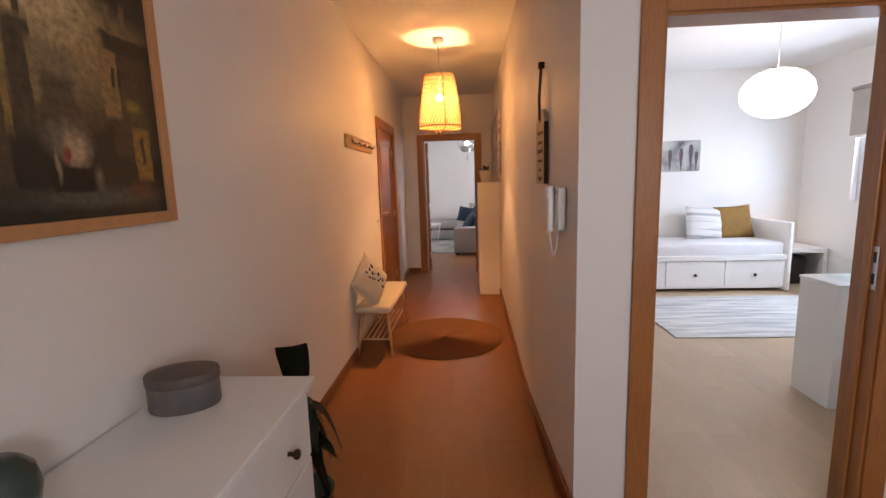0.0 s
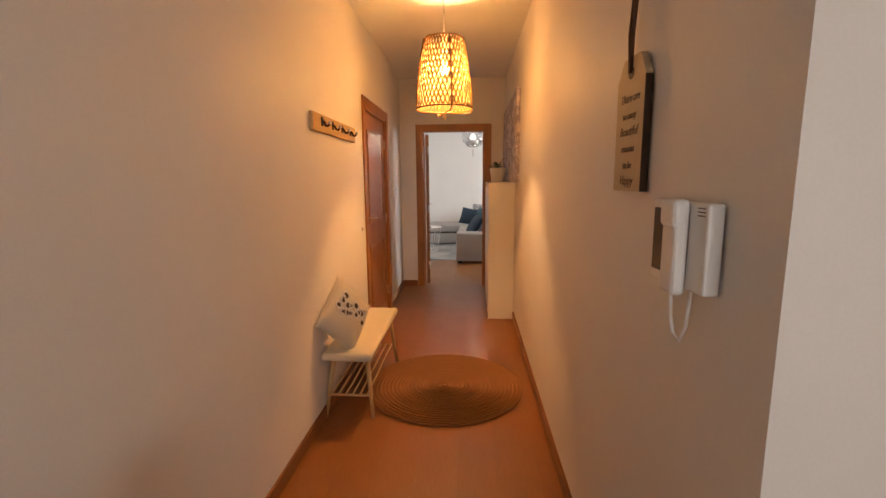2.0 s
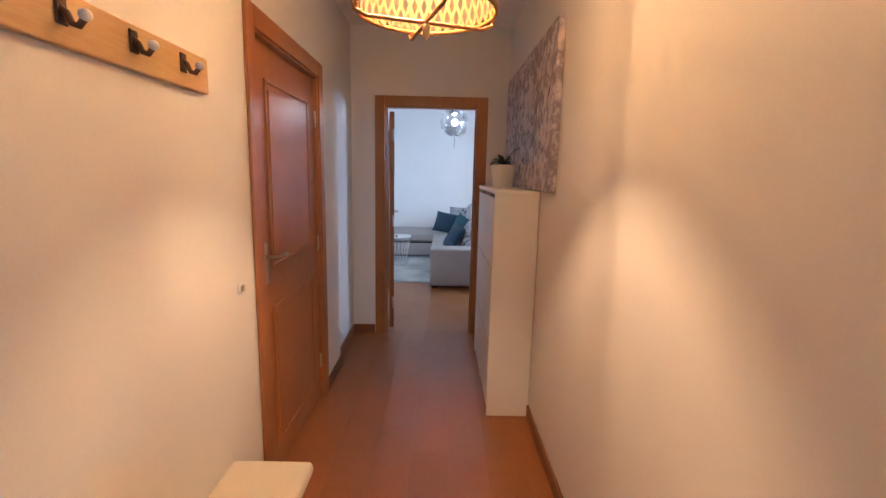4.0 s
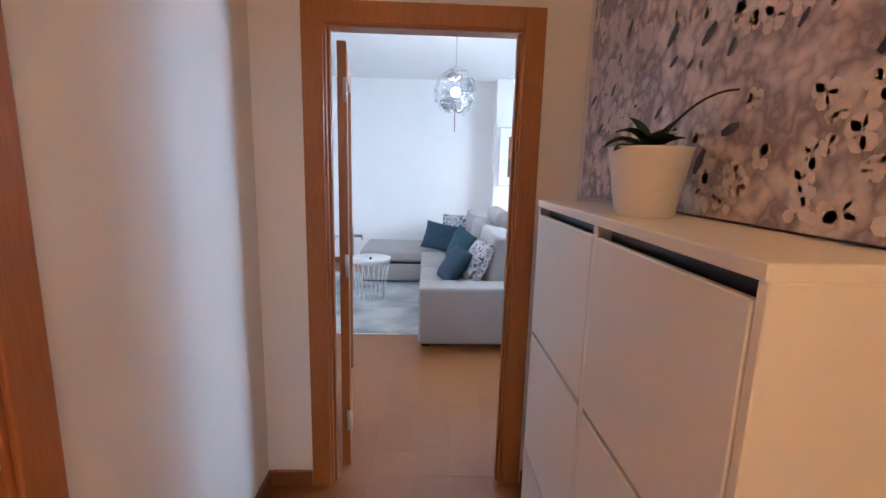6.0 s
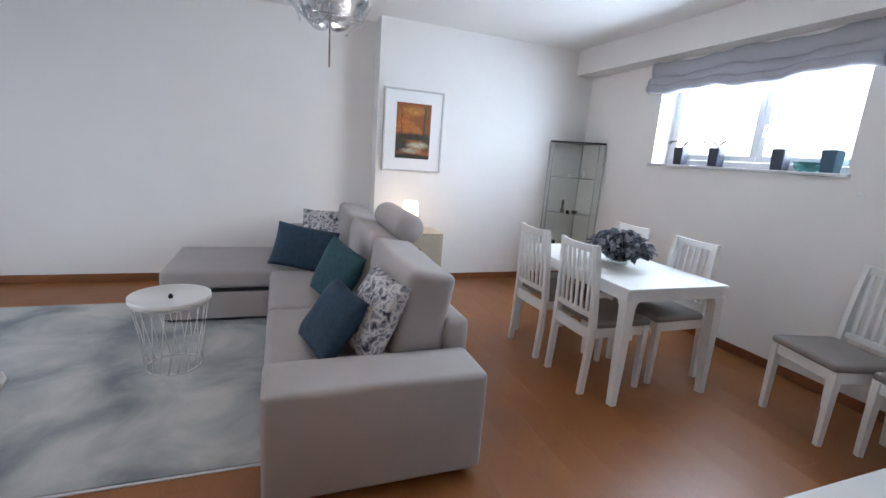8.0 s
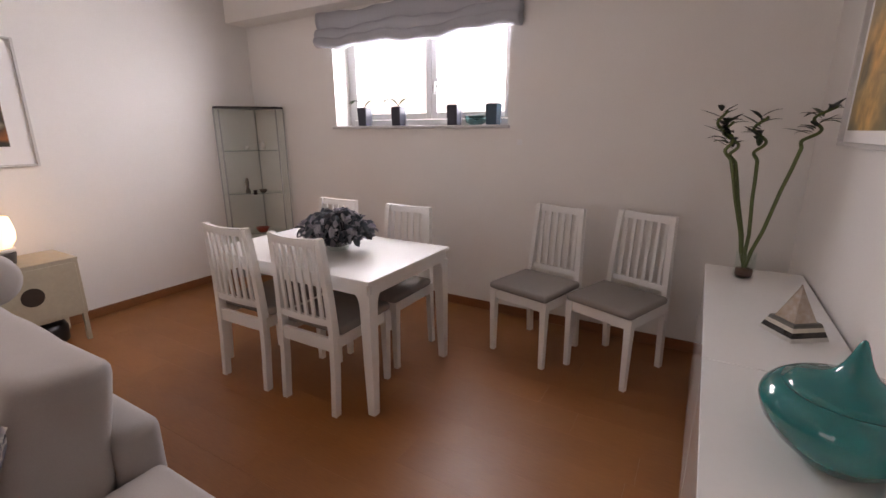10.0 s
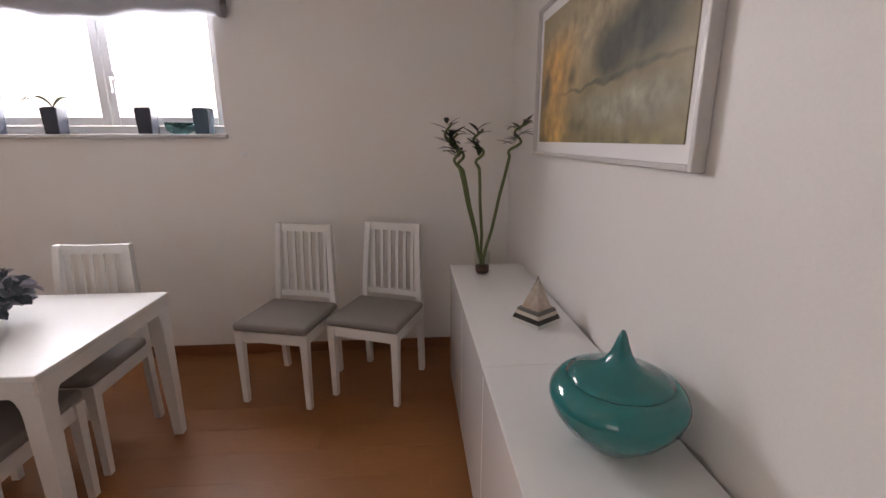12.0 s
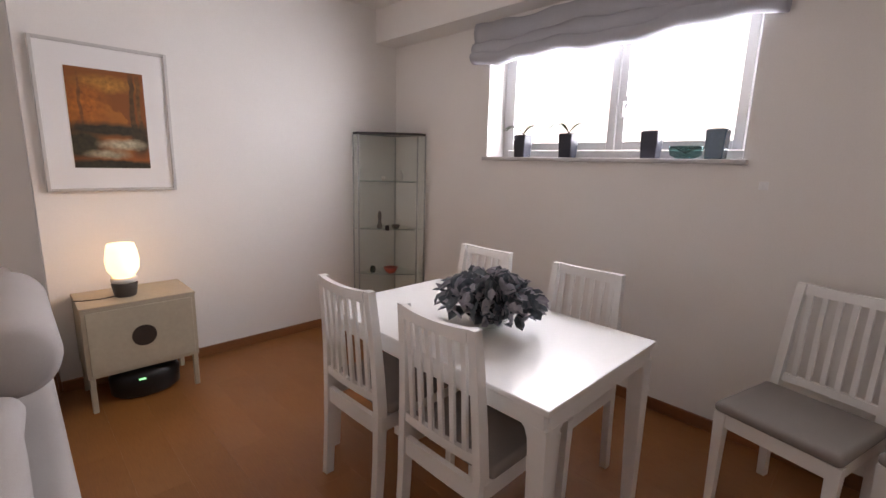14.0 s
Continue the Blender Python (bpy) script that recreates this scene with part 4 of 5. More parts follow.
# shoe cabinet, two columns of flaps
C = thing("shoe_cabinet", "tall white shoe cabinet with flaps and dark grip slots", "shoe cabinet", pose(HR - 0.004, 0, 0))
X0, Y0, Y1, H = -0.250, 5.70, 6.705, 1.345
MID = 6.200
part("top", box(shape(), (X0 - 0.004, Y0, H - 0.022), (0, Y1, H), 0.002, 1), WHITEMATT, C)
for y0, y1 in ((Y0, Y0 + 0.018), (Y1 - 0.018, Y1)):
    part("side", box(shape(), (X0, y0, 0), (0, y1, H - 0.022), 0.002, 1), WHITEMATT, C)
part("divider", box(shape(), (X0 - 0.001, MID - 0.012, 0.02), (0, MID + 0.012, H - 0.022), 0.001, 1), WHITEMATT, C)
part("back", box(shape(), (-0.012, Y0 + 0.018, 0.02), (-0.004, Y1 - 0.018, H - 0.022)), BLACK, C)
for y0, y1 in ((Y0 + 0.020, MID - 0.014), (MID + 0.014, Y1 - 0.020)):
    for z0, z1 in ((0.06, 0.452), (0.464, 0.886), (0.899, 1.298)):
        part("flap", box(shape(), (X0 - 0.002, y0, z0), (X0 + 0.014, y1, z1), 0.002, 1), WHITEMATT, C)
    # Black sheet stands in for the shade behind slots and joints.
    part("slot_shadow", box(shape(), (X0 + 0.03, y0, 0.07), (X0 + 0.034, y1, H - 0.022)), BLACK, C)
part("plinth", box(shape(), (X0 + 0.02, Y0 + 0.018, 0), (X0 + 0.036, Y1 - 0.018, 0.058)), WHITEMATT, C)

O = thing("potted_orchid", "small dark green orchid in a white ceramic pot", "plant", pose(0.692, 6.22, H))
part("pot", lathe(shape(), [(0.058, 0), (0.062, 0.004), (0.085, 0.143), (0.088, 0.148), (0.082, 0.148), (0.078, 0.132), (0.001, 0.13)], 48), CERAMIC, O, "white ceramic pot")
part("bark", lathe(shape(), [(0.078, 0.130), (0.06, 0.138), (0.001, 0.141)], 30), SOIL, O)
for h, ln, ri, dr in ((2.6, 0.10, 0.10, 0.09), (3.6, 0.11, 0.05, 0.05), (1.0, 0.10, 0.07, 0.05), (-0.7, 0.07, 0.06, 0.03), (4.6, 0.12, 0.08, 0.05), (5.3, 0.08, 0.05, 0.06), (1.7, 0.14, 0.06, 0.02), (2.2, 0.06, 0.13, 0.05), (3.1, 0.08, 0.12, 0.08), (0.2, 0.06, 0.11, 0.06), (5.9, 0.05, 0.10, 0.03)):
    part("leaf", solid(blade(shape(), arc((0, 0, 0.136), h, ln, ri, dr, 8), [0.008, 0.017, 0.023, 0.026, 0.025, 0.021, 0.013, 0.002], 0.3)), LEAF, O)
part("flower_stem", tube(shape(), arc((0, 0, 0.136), -1.1, 0.17, 0.24, 0.13, 10), 0.003, 8, 0.002), SOIL, O)

K = thing("blossom_canvas", "wide canvas print of grey-mauve cherry blossom", "picture", pose(HR - 0.002, 6.165, 1.35, 0, 0, -90))
part("canvas", box(shape(), (-0.785, -0.032, 0), (0.785, 0, 0.80), 0.003, 2), BLOSSOM, K)
rng = random.Random(11)
PETAL = mat("petal_paint", (0.82, 0.76, 0.75), 0.6, 0.15, 60, 0.1, second=(0.60, 0.50, 0.51))
DUSK = mat("dusk_paint", (0.06, 0.06, 0.085), 0.6, 0.2, 40, 0.1)
bmp = shape()
bunches = [(rng.uniform(-0.74, 0.74), rng.uniform(0.05, 0.75)) for k in range(16)]
for k in range(300):
    bu, bw = bunches[k % 16]
    u, w, s = bu + rng.gauss(0, 0.09), bw + rng.gauss(0, 0.07), rng.uniform(0.012, 0.032)
    for j in range(5):
        a = j * 1.2566 + rng.random()
        cx, cz = u + s * 0.6 * math.cos(a), w + s * 0.6 * math.sin(a)
        if abs(cx) > 0.765 or not 0.02 < cz < 0.78:
            continue
        bmesh.ops.create_circle(bmp, cap_ends=True, segments=7, radius=s * 0.5, matrix=pose(cx, -0.0328 - 0.00004 * (k % 25), cz, 90, 0, 0))
for k in range(38):
    u, w, s = rng.uniform(-0.74, 0.74), rng.uniform(0.04, 0.76), rng.uniform(0.008, 0.03)
    a = rng.uniform(0.2, 1.2)
    bmk = shape()
    bmesh.ops.create_circle(bmk, cap_ends=True, segments=6, radius=s, matrix=pose(u, -0.0344, w, 90, 0, 0) @ pose(0, 0, 0, 0, 0, math.degrees(a)) @ Matrix.Diagonal((1.2, 0.45, 1, 1)))
    part("twig_stroke", bmk, DUSK, K)
tagged(part("petal_print", bmp, PETAL, K, "pale printed petals"), kind="stuff")

# ---- living and dining room ----


def cushion_block(bm, a, b, r=0.05, seg=4):
    box(bm, a, b, r, seg)
    for f in bm.faces:
        f.smooth = True
    return bm


S = thing("sofa", "light grey fabric corner sofa with a chaise and loose back cushions", "sofa", pose(0, 0, 0))
part("arm", cushion_block(shape(), (0.16, 8.665, 0.03), (1.09, 8.965, 0.505), 0.03), GREYWOOL, S)
part("base", cushion_block(shape(), (0.18, 8.965, 0.03), (1.0, 11.62, 0.26), 0.02), GREYWOOL, S)
part("back_frame", cushion_block(shape(), (0.985, 8.965, 0.03), (1.115, 11.62, 0.64), 0.04), GREYWOOL, S)
for k in range(2):
    y = 8.97 + k * 0.89
    part("seat_cushion", cushion_block(shape(), (0.16, y, 0.262), (0.80, y + 0.88, 0.425), 0.04), GREYWOOL, S)
for k in range(3):
    y = 8.985 + k * 0.87
    bm = cushion_block(shape(), (-0.125, 0, 0), (0.125, 0.86, 0.45), 0.045, 4)
    bmesh.ops.subdivide_edges(bm, edges=[e for e in bm.edges if e.calc_length() > 0.15], cuts=5, use_grid_fill=True)
    for v in bm.verts:
        v.co.x -= 0.03 * math.sin(math.pi * min(1, max(0, v.co.y / 0.86))) * (v.co.x < 0) + 0.012 * noise.noise(v.co * 7 + Vector((k, 0, 0)))
        v.co.z += 0.012 * noise.noise(v.co * 4 + Vector((0, k, 3)))
    for f in bm.faces:
        f.smooth = True
    bmesh.ops.transform(bm, matrix=pose(0.85, y, 0.42, 0, 9, 0), verts=bm.verts)
    part("back_cushion", bm, GREYWOOL, S)
part("chaise_base", cushion_block(shape(), (-0.60, 10.75, 0.03), (0.18, 11.62, 0.25), 0.02), GREYWOOL, S)
part("chaise_cushion", cushion_block(shape(), (-0.61, 10.745, 0.272), (0.80, 11.63, 0.425), 0.04), GREYWOOL, S)
# Black slab in the seam stands in for the shade below the cushion.
part("chaise_gap_shade", box(shape(), (-0.59, 10.757, 0.25), (0.18, 11.6, 0.272)), BLACK, S, "black strip standing in for the shade below the chaise cushion")
part("chaise_back", cushion_block(shape(), (0.3, 11.63, 0.03), (1.115, 11.74, 0.64), 0.04), GREYWOOL, S)
for x, y in ((0.22, 8.74), (1.0, 8.74), (-0.54, 10.82), (-0.54, 11.55), (1.0, 11.6)):
    part("foot", box(shape(), (x - 0.03, y - 0.03, 0), (x + 0.03, y + 0.03, 0.03), 0.003, 1), BLACK, S)


def loose_cushion(label, m, w, h, t, material, seed):
    c = thing("cushion", label, "cushion", m, "cushions on the sofa")
    part("cover", pillow(shape(), w, h, t, None, 16, 0.008, seed), material, c)


loose_cushion("grey and white patterned cushion leaning on the sofa back", pose(0.66, 9.13, 0.63, -26, 3, -78), 0.40, 0.42, 0.15, PATTERN, 1)
loose_cushion("dark navy velvet cushion leaning behind a patterned one", pose(0.47, 9.19, 0.585, -34, 4, -76), 0.40, 0.36, 0.14, NAVY, 2)
loose_cushion("deep teal velvet cushion leaning on the sofa back", pose(0.58, 9.92, 0.615, -20, 12, -68), 0.42, 0.40, 0.14, TEALV, 3)
loose_cushion("dark blue velvet cushion standing on the chaise seat", pose(0.42, 10.75, 0.60, -26, 8, -18), 0.50, 0.36, 0.14, NAVY, 4)
loose_cushion("black and white patterned cushion in the sofa corner", pose(0.62, 11.3, 0.64, -18, 0, -20), 0.42, 0.40, 0.13, PATTERN, 5)
B = thing("bolster", "long pale grey bolster cushion lying on the sofa back", "cushion", pose(1.03, 9.82, 0.925, -90, 0, 0))
part("cover", lathe(shape(), [(0.001, 0), (0.075, 0.004), (0.095, 0.02), (0.1, 0.06), (0.1, 0.66), (0.095, 0.70), (0.075, 0.716), (0.001, 0.72)], 36), GREYWOOL, B)

T_ = thing("coffee_table", "round white metal tray table on a thin wire basket", "coffee table", pose(-0.39, 10.05, 0))
part("tray", lathe(shape(), [(0.001, 0.435), (0.215, 0.435), (0.222, 0.44), (0.222, 0.468), (0.217, 0.468), (0.214, 0.446), (0.001, 0.445)], 56), WHITE, T_)
for z, r in ((0.012, 0.15), (0.425, 0.205)):
    part("ring", tube(shape(), [(r * math.cos(a), r * math.sin(a), z) for a in (i * math.pi / 20 for i in range(41))], 0.0045, 8, None, False), WHITE, T_)
for k in range(20):
    a = k * math.pi / 10
    part("wire", tube(shape(), [(0.15 * math.cos(a), 0.15 * math.sin(a), 0.012), (0.205 * math.cos(a + 0.35), 0.205 * math.sin(a + 0.35), 0.425)], 0.003, 6), WHITE, T_)
part("trinket", lathe(shape(), [(0.012, 0.446), (0.014, 0.46), (0.004, 0.475)], 12), BLACK, T_)
R = thing("living_rug", "large marbled grey rug under the sofa and coffee table", "rug")
part("rug_body", box(shape(), (-1.9, 8.98, 0.0005), (0.7, 11.3, 0.009), 0.003, 1), RUGGREY, R)
part("fringe", box(shape(), (-1.9, 8.965, 0.0005), (0.7, 8.98, 0.005)), SHEET, R)

# chandelier of clear petals round a bulb
C = thing("chandelier", "round pendant lamp of clear plastic petals, lit", "ceiling lamp", pose(0.44, 9.25, 0))
part("ceiling_rose", lathe(shape(), [(0.001, 2.63), (0.04, 2.632), (0.055, 2.65), (0.058, 2.6985)], 32), CHROME, C)
part("rod", tube(shape(), [(0, 0, 1.76), (0, 0, 2.64)], 0.005, 10), CHROME, C)
rng = random.Random(8)
for k in range(30):
    lat, lon = rng.uniform(-1.15, 1.15), k * 2.399
    bm = shape()
    n = 6
    rows = []
    for i in range(n + 1):
        row = []
        for j in range(n + 1):
            u, w = (i / n - 0.5) * 2, (j / n - 0.5) * 2
            la, lo = lat + 0.30 * u, lon + 0.36 * w * (1 - 0.4 * u * u) / max(0.35, math.cos(lat))
            rr = 0.165 + 0.012 * (u * u + w * w) * (1 if k % 2 else -1) + 0.004 * (k % 4)
            row.append(bm.verts.new((rr * math.cos(la) * math.cos(lo), rr * math.cos(la) * math.sin(lo), 2.085 + 1.08 * rr * math.sin(la))))
        rows.append(row)
    for a, b in zip(rows, rows[1:]):
        for j in range(n):
            bm.faces.new((a[j], a[j + 1], b[j + 1], b[j])).smooth = True
    part("petal", solid(bm, 0.003), SMOKE, C).visible_shadow = False
for k in range(10):
    a = k * 0.628
    part("petal_arm", tube(shape(), [(0, 0, 2.085 + 0.1 * (k % 3 - 1)), (0.155 * math.cos(a), 0.155 * math.sin(a), 2.085 + 0.13 * (k % 3 - 1))], 0.0025, 6), CHROME, C)
bm = shape()
bmesh.ops.create_uvsphere(bm, u_segments=20, v_segments=12, radius=0.038, matrix=pose(0, 0, 2.09))
part("bulb", bm, glow("chandelier_bulb", (1, 0.97, 0.92), 30), C, "glowing bulb").visible_shadow = False

# side cabinet with lamp
C = thing("side_cabinet", "small greige metal side cabinet on legs with a round cut-out", "side table", pose(1.27, 11.345, 0))
part("body", box(shape(), (0, 0, 0.205), (0.56, 0.385, 0.60), 0.004, 2), BEIGEPAINT, C)
part("top", box(shape(), (-0.003, -0.003, 0.598), (0.563, 0.39, 0.615), 0.004, 2), BEIGEPAINT, C)
part("door", box(shape(), (0.02, -0.008, 0.225), (0.54, 0.001, 0.585), 0.003, 2), BEIGEPAINT, C)
bm = tube(shape(), [(0.28, -0.0105, 0.405), (0.28, -0.0075, 0.405)], 0.062, 36)
part("grip_hole", bm, mat("grip_dark", (0.035, 0.022, 0.016), 0.5, 0.1, 40, 0.02), C, "dark round grip")
for x in (0.02, 0.54):
    for y in (0.02, 0.365):
        part("leg", box(shape(), (x - 0.014, y - 0.014, 0), (x + 0.014, y + 0.014, 0.205), 0.003, 1), BEIGEPAINT, C)
K = thing("router_bin", "black rounded device with a small green light below the side cabinet", "appliance", pose(1.56, 11.50, 0))
part("body", lathe(shape(), [(0.14, 0), (0.165, 0.02), (0.17, 0.12), (0.15, 0.165), (0.001, 0.17)], 36, 1.1, 0.75), BLACK, K)
part("indicator", box(shape(), (-0.055, -0.128, 0.118), (-0.02, -0.118, 0.126)), glow("green_led", (0.1, 1, 0.4), 2.0), K, "green light")
L = thing("table_lamp", "small lit table lamp with milky glass shade, dark base", "table lamp", pose(1.505, 11.5, 0.615))
part("foot", lathe(shape(), [(0.05, 0), (0.056, 0.006), (0.066, 0.075), (0.06, 0.085), (0.001, 0.086)], 36), mat("lamp_base", (0.06, 0.05, 0.045), 0.4, 0.1, 40, 0.03), L)
part("collar", lathe(shape(), [(0.066, 0.086), (0.066, 0.11), (0.05, 0.115), (0.001, 0.116)], 36), CERAMIC, L)
part("shade", lathe(shape(), [(0.05, 0.116), (0.078, 0.16), (0.084, 0.21), (0.076, 0.27), (0.066, 0.31), (0.062, 0.31), (0.001, 0.305)], 40), glow("lit_milk_glass", (1.0, 0.72, 0.36), 3.2), L, "glowing milky glass shade").visible_shadow = False
part("flex", tube(shape(), [(-0.05, 0.0, 0.006), (-0.11, -0.02, 0.005), (-0.2, 0.0, 0.005), (-0.24, 0.03, 0.004)], 0.003, 6), BLACK, L)

framed("autumn_picture", "white-mounted autumn landscape painting in a pale frame", pose(1.555, 11.757, 1.215), 0.645, 0.835, 0.018, 0.03, GREYFRAME, AUTUMN, 0.118)

# corner vitrine
V = thing("corner_vitrine", "tall glass corner cabinet with a black top and glass shelves", "display cabinet")
FOOT = [(3.70, 11.735), (3.24, 11.735), (3.24, 11.655), (3.61, 11.315), (3.70, 11.315)]


def slab(z0, z1, inset=0.0, pts=FOOT):
    bm = shape()
    cx, cy = 3.53, 11.56
    ring = [bm.verts.new((x + (cx - x) * inset, y + (cy - y) * inset, z0)) for x, y in pts]
    f = bm.faces.new(ring)
    e = bmesh.ops.extrude_face_region(bm, geom=[f])
    bmesh.ops.translate(bm, verts=[v for v in e["geom"] if isinstance(v, bmesh.types.BMVert)], vec=(0, 0, z1 - z0))
    return bm


part("top", slab(1.655, 1.675), BLACK, V, "black top panel")
part("base", slab(0.0, 0.06), mat("vitrine_base", (0.30, 0.30, 0.30), 0.4, 0.05, 60, 0.02), V)
EDGE = mat("glass_edge", (0.30, 0.37, 0.35), 0.15, 0.05, 30, 0.0)
for z in (0.44, 0.845, 1.26):
    part("shelf", slab(z, z + 0.006, 0.04), CLEAR, V)
    bm = shape()
    tube(bm, [(3.255, 11.655, z + 0.003), (3.60, 11.335, z + 0.003)], 0.0035, 6)
    part("shelf_edge", bm, EDGE, V)
for k, ((x0, y0), (x1, y1)) in enumerate(zip(FOOT, FOOT[1:] + FOOT[:1])):
    d = Vector((y1 - y0, x0 - x1, 0)).normalized() * 0.002
    bm = shape()
    q = [bm.verts.new((x + s * d.x, y + s * d.y, z)) for z in (0.06, 1.655) for s in (1, -1) for x, y in ((x0, y0), (x1, y1))]
    for ix in ((0, 1, 5, 4), (2, 3, 7, 6), (0, 2, 6, 4), (1, 3, 7, 5), (0, 1, 3, 2), (4, 5, 7, 6)):
        bm.faces.new([q[i] for i in ix])
    if k in (0, 4):
        bm.free()
    else:
        part("glass_side", bm, CLEAR, V).visible_shadow = False
    part("post", tube(shape(), [(x0, y0, 0.06), (x0, y0, 1.655)], 0.006, 8), mat("post_grey", (0.45, 0.46, 0.46), 0.3, 0.03, 60, 0.01, metal=0.6), V)
part("lock", box(shape(), (3.405, 11.475, 0.84), (3.435, 11.50, 0.885), 0.003, 1), DARKMETAL, V)
ITEMS = [("red_bowl", "small red glazed bowl on a glass shelf", "bowl", 3.47, 11.50, 0.446, [(0.02, 0), (0.04, 0.008), (0.065, 0.055), (0.06, 0.055), (0.001, 0.02)], RED),
         ("small_figurine", "small dark figurine on a glass shelf", "ornament", 3.40, 11.57, 0.851, [(0.022, 0), (0.024, 0.02), (0.012, 0.06), (0.018, 0.11), (0.010, 0.15), (0.001, 0.155)], BOXTIN),
         ("small_dish", "small dark dish on a glass shelf", "dish", 3.50, 11.47, 0.851, [(0.018, 0), (0.03, 0.012), (0.038, 0.035), (0.034, 0.035), (0.001, 0.012)], BOXTIN),
         ("small_vase", "small pale vase on a glass shelf", "vase", 3.54, 11.46, 1.266, [(0.015, 0), (0.028, 0.02), (0.024, 0.06), (0.010, 0.085), (0.013, 0.10), (0.001, 0.1)], CERAMIC),
         ("small_cup", "small pale cup on a glass shelf", "cup", 3.44, 11.56, 1.266, [(0.018, 0), (0.022, 0.04), (0.02, 0.04), (0.001, 0.01)], CERAMIC),
         ("small_green_jar", "small green jar on a glass shelf", "jar", 3.36, 11.62, 0.446, [(0.02, 0), (0.028, 0.03), (0.018, 0.06), (0.001, 0.062)], GREENGLAZE)]
for nm, lb, ct, x, y, z, prof, m in ITEMS:
    t = thing(nm, lb, ct, pose(x, y, z))
    part("body", lathe(shape(), prof, 24), m, t)

# window plants
for k, (y, leaves, dark) in enumerate(((10.37, 4, 1), (10.0, 5, 1), (9.455, 0, 1), (9.115, 0, 0))):
    P = thing("window_plant" if leaves else "empty_flower_pot", ("small orchid in a dark square pot on the window sill" if leaves else "dark square flower pot standing on the window sill"), "plant" if leaves else "flower pot", pose(3.80, y, 1.488), "pots on the window sill")
    bm = shape()
    box(bm, (-0.05, -0.05, 0), (0.05, 0.05, 0.155), 0.006, 2)
    for v in bm.verts:
        v.co.x *= 0.86 + 0.9 * v.co.z
        v.co.y *= 0.86 + 0.9 * v.co.z
    part("pot", bm, mat("pot_dark", (0.02, 0.024, 0.04), 0.5, 0.1, 40, 0.03) if dark else mat("pot_blue_glass", (0.05, 0.10, 0.14), 0.2, 0.1, 40, 0.01), P)
    part("soil", box(shape(), (-0.042, -0.042, 0.155), (0.042, 0.042, 0.16), 0.002, 1), SOIL, P)
    for j in range(leaves):
        h = (1.5, -1.6, 1.9, -1.2, 2.6)[j]
        part("leaf", solid(blade(shape(), arc((0, 0, 0.158), h, 0.17 - 0.01 * j, 0.20, 0.17, 8), [0.005, 0.013, 0.019, 0.022, 0.022, 0.019, 0.013, 0.002], 0.3)), LEAF, P)
G = thing("glass_bowl_sill", "low blue-green glass bowl on the window sill", "bowl", pose(3.82, 9.27, 1.488))
part("body", lathe(shape(), [(0.04, 0), (0.08, 0.02), (0.09, 0.07), (0.085, 0.07), (0.001, 0.03)], 30), glass("sea_glass", (0.35, 0.55, 0.55)), G)

# roman blind, drawn up
B = thing("roman_blind", "grey voile roman blind gathered up above the window", "blind")
for k, (z0, z1, x0) in enumerate(((2.13, 2.225, 3.60), (2.19, 2.30, 3.615), (2.27, 2.43, 3.64))):
    bm = shape()
    NY, NR = 40, 14
    rows = []
    for i in range(NY + 1):
        y = 8.868 + (10.742 - 8.868) * i / NY
        sag = 0.014 * math.sin(y * 7 + k) + 0.008 * math.sin(y * 19 + 2 * k) + 0.02 * ((y - 9.8) / 0.94) ** 2 * (1 if k == 0 else 0)
        row = []
        for j in range(NR):
            a = 2 * math.pi * j / NR
            row.append(bm.verts.new(((x0 + 3.715) / 2 - math.cos(a) * (3.715 - x0) / 2 * (1 + 0.05 * math.sin(y * 23 + j)), y, (z0 + z1) / 2 + sag + math.sin(a) * (z1 - z0) / 2)))
        rows.append(row)
    for a, b in zip(rows, rows[1:]):
        for j in range(NR):
            bm.faces.new((a[j], a[(j + 1) % NR], b[(j + 1) % NR], b[j])).smooth = True
    bm.faces.new(rows[0])
    bm.faces.new(rows[-1][::-1])
    part("fold", bm, BLINDCLOTH, B)
part("head_rail", box(shape(), (3.66, 8.88, 2.405), (3.72, 10.73, 2.428), 0.003, 1), WHITE, B)

sw = thing("wall_socket", "small white wall plate below the window", "switch", pose(WX - 0.001, 8.866, 1.363))
part("plate", box(shape(), (-0.006, -0.02, -0.02), (0, 0.02, 0.02), 0.003, 2), PLASTIC, sw)
part("button", box(shape(), (-0.011, -0.011, -0.011), (-0.006, 0.011, 0.011), 0.002, 1), PLASTIC, sw)

# dining table
D = thing("dining_table", "white square-edged dining table with shaped legs", "dining table")
X0, X1, Y0, Y1 = 2.102, 2.892, 8.99, 10.265
part("tabletop", box(shape(), (X0, Y0, 0.723), (X1, Y1, 0.745), 0.004, 2), WHITE, D)
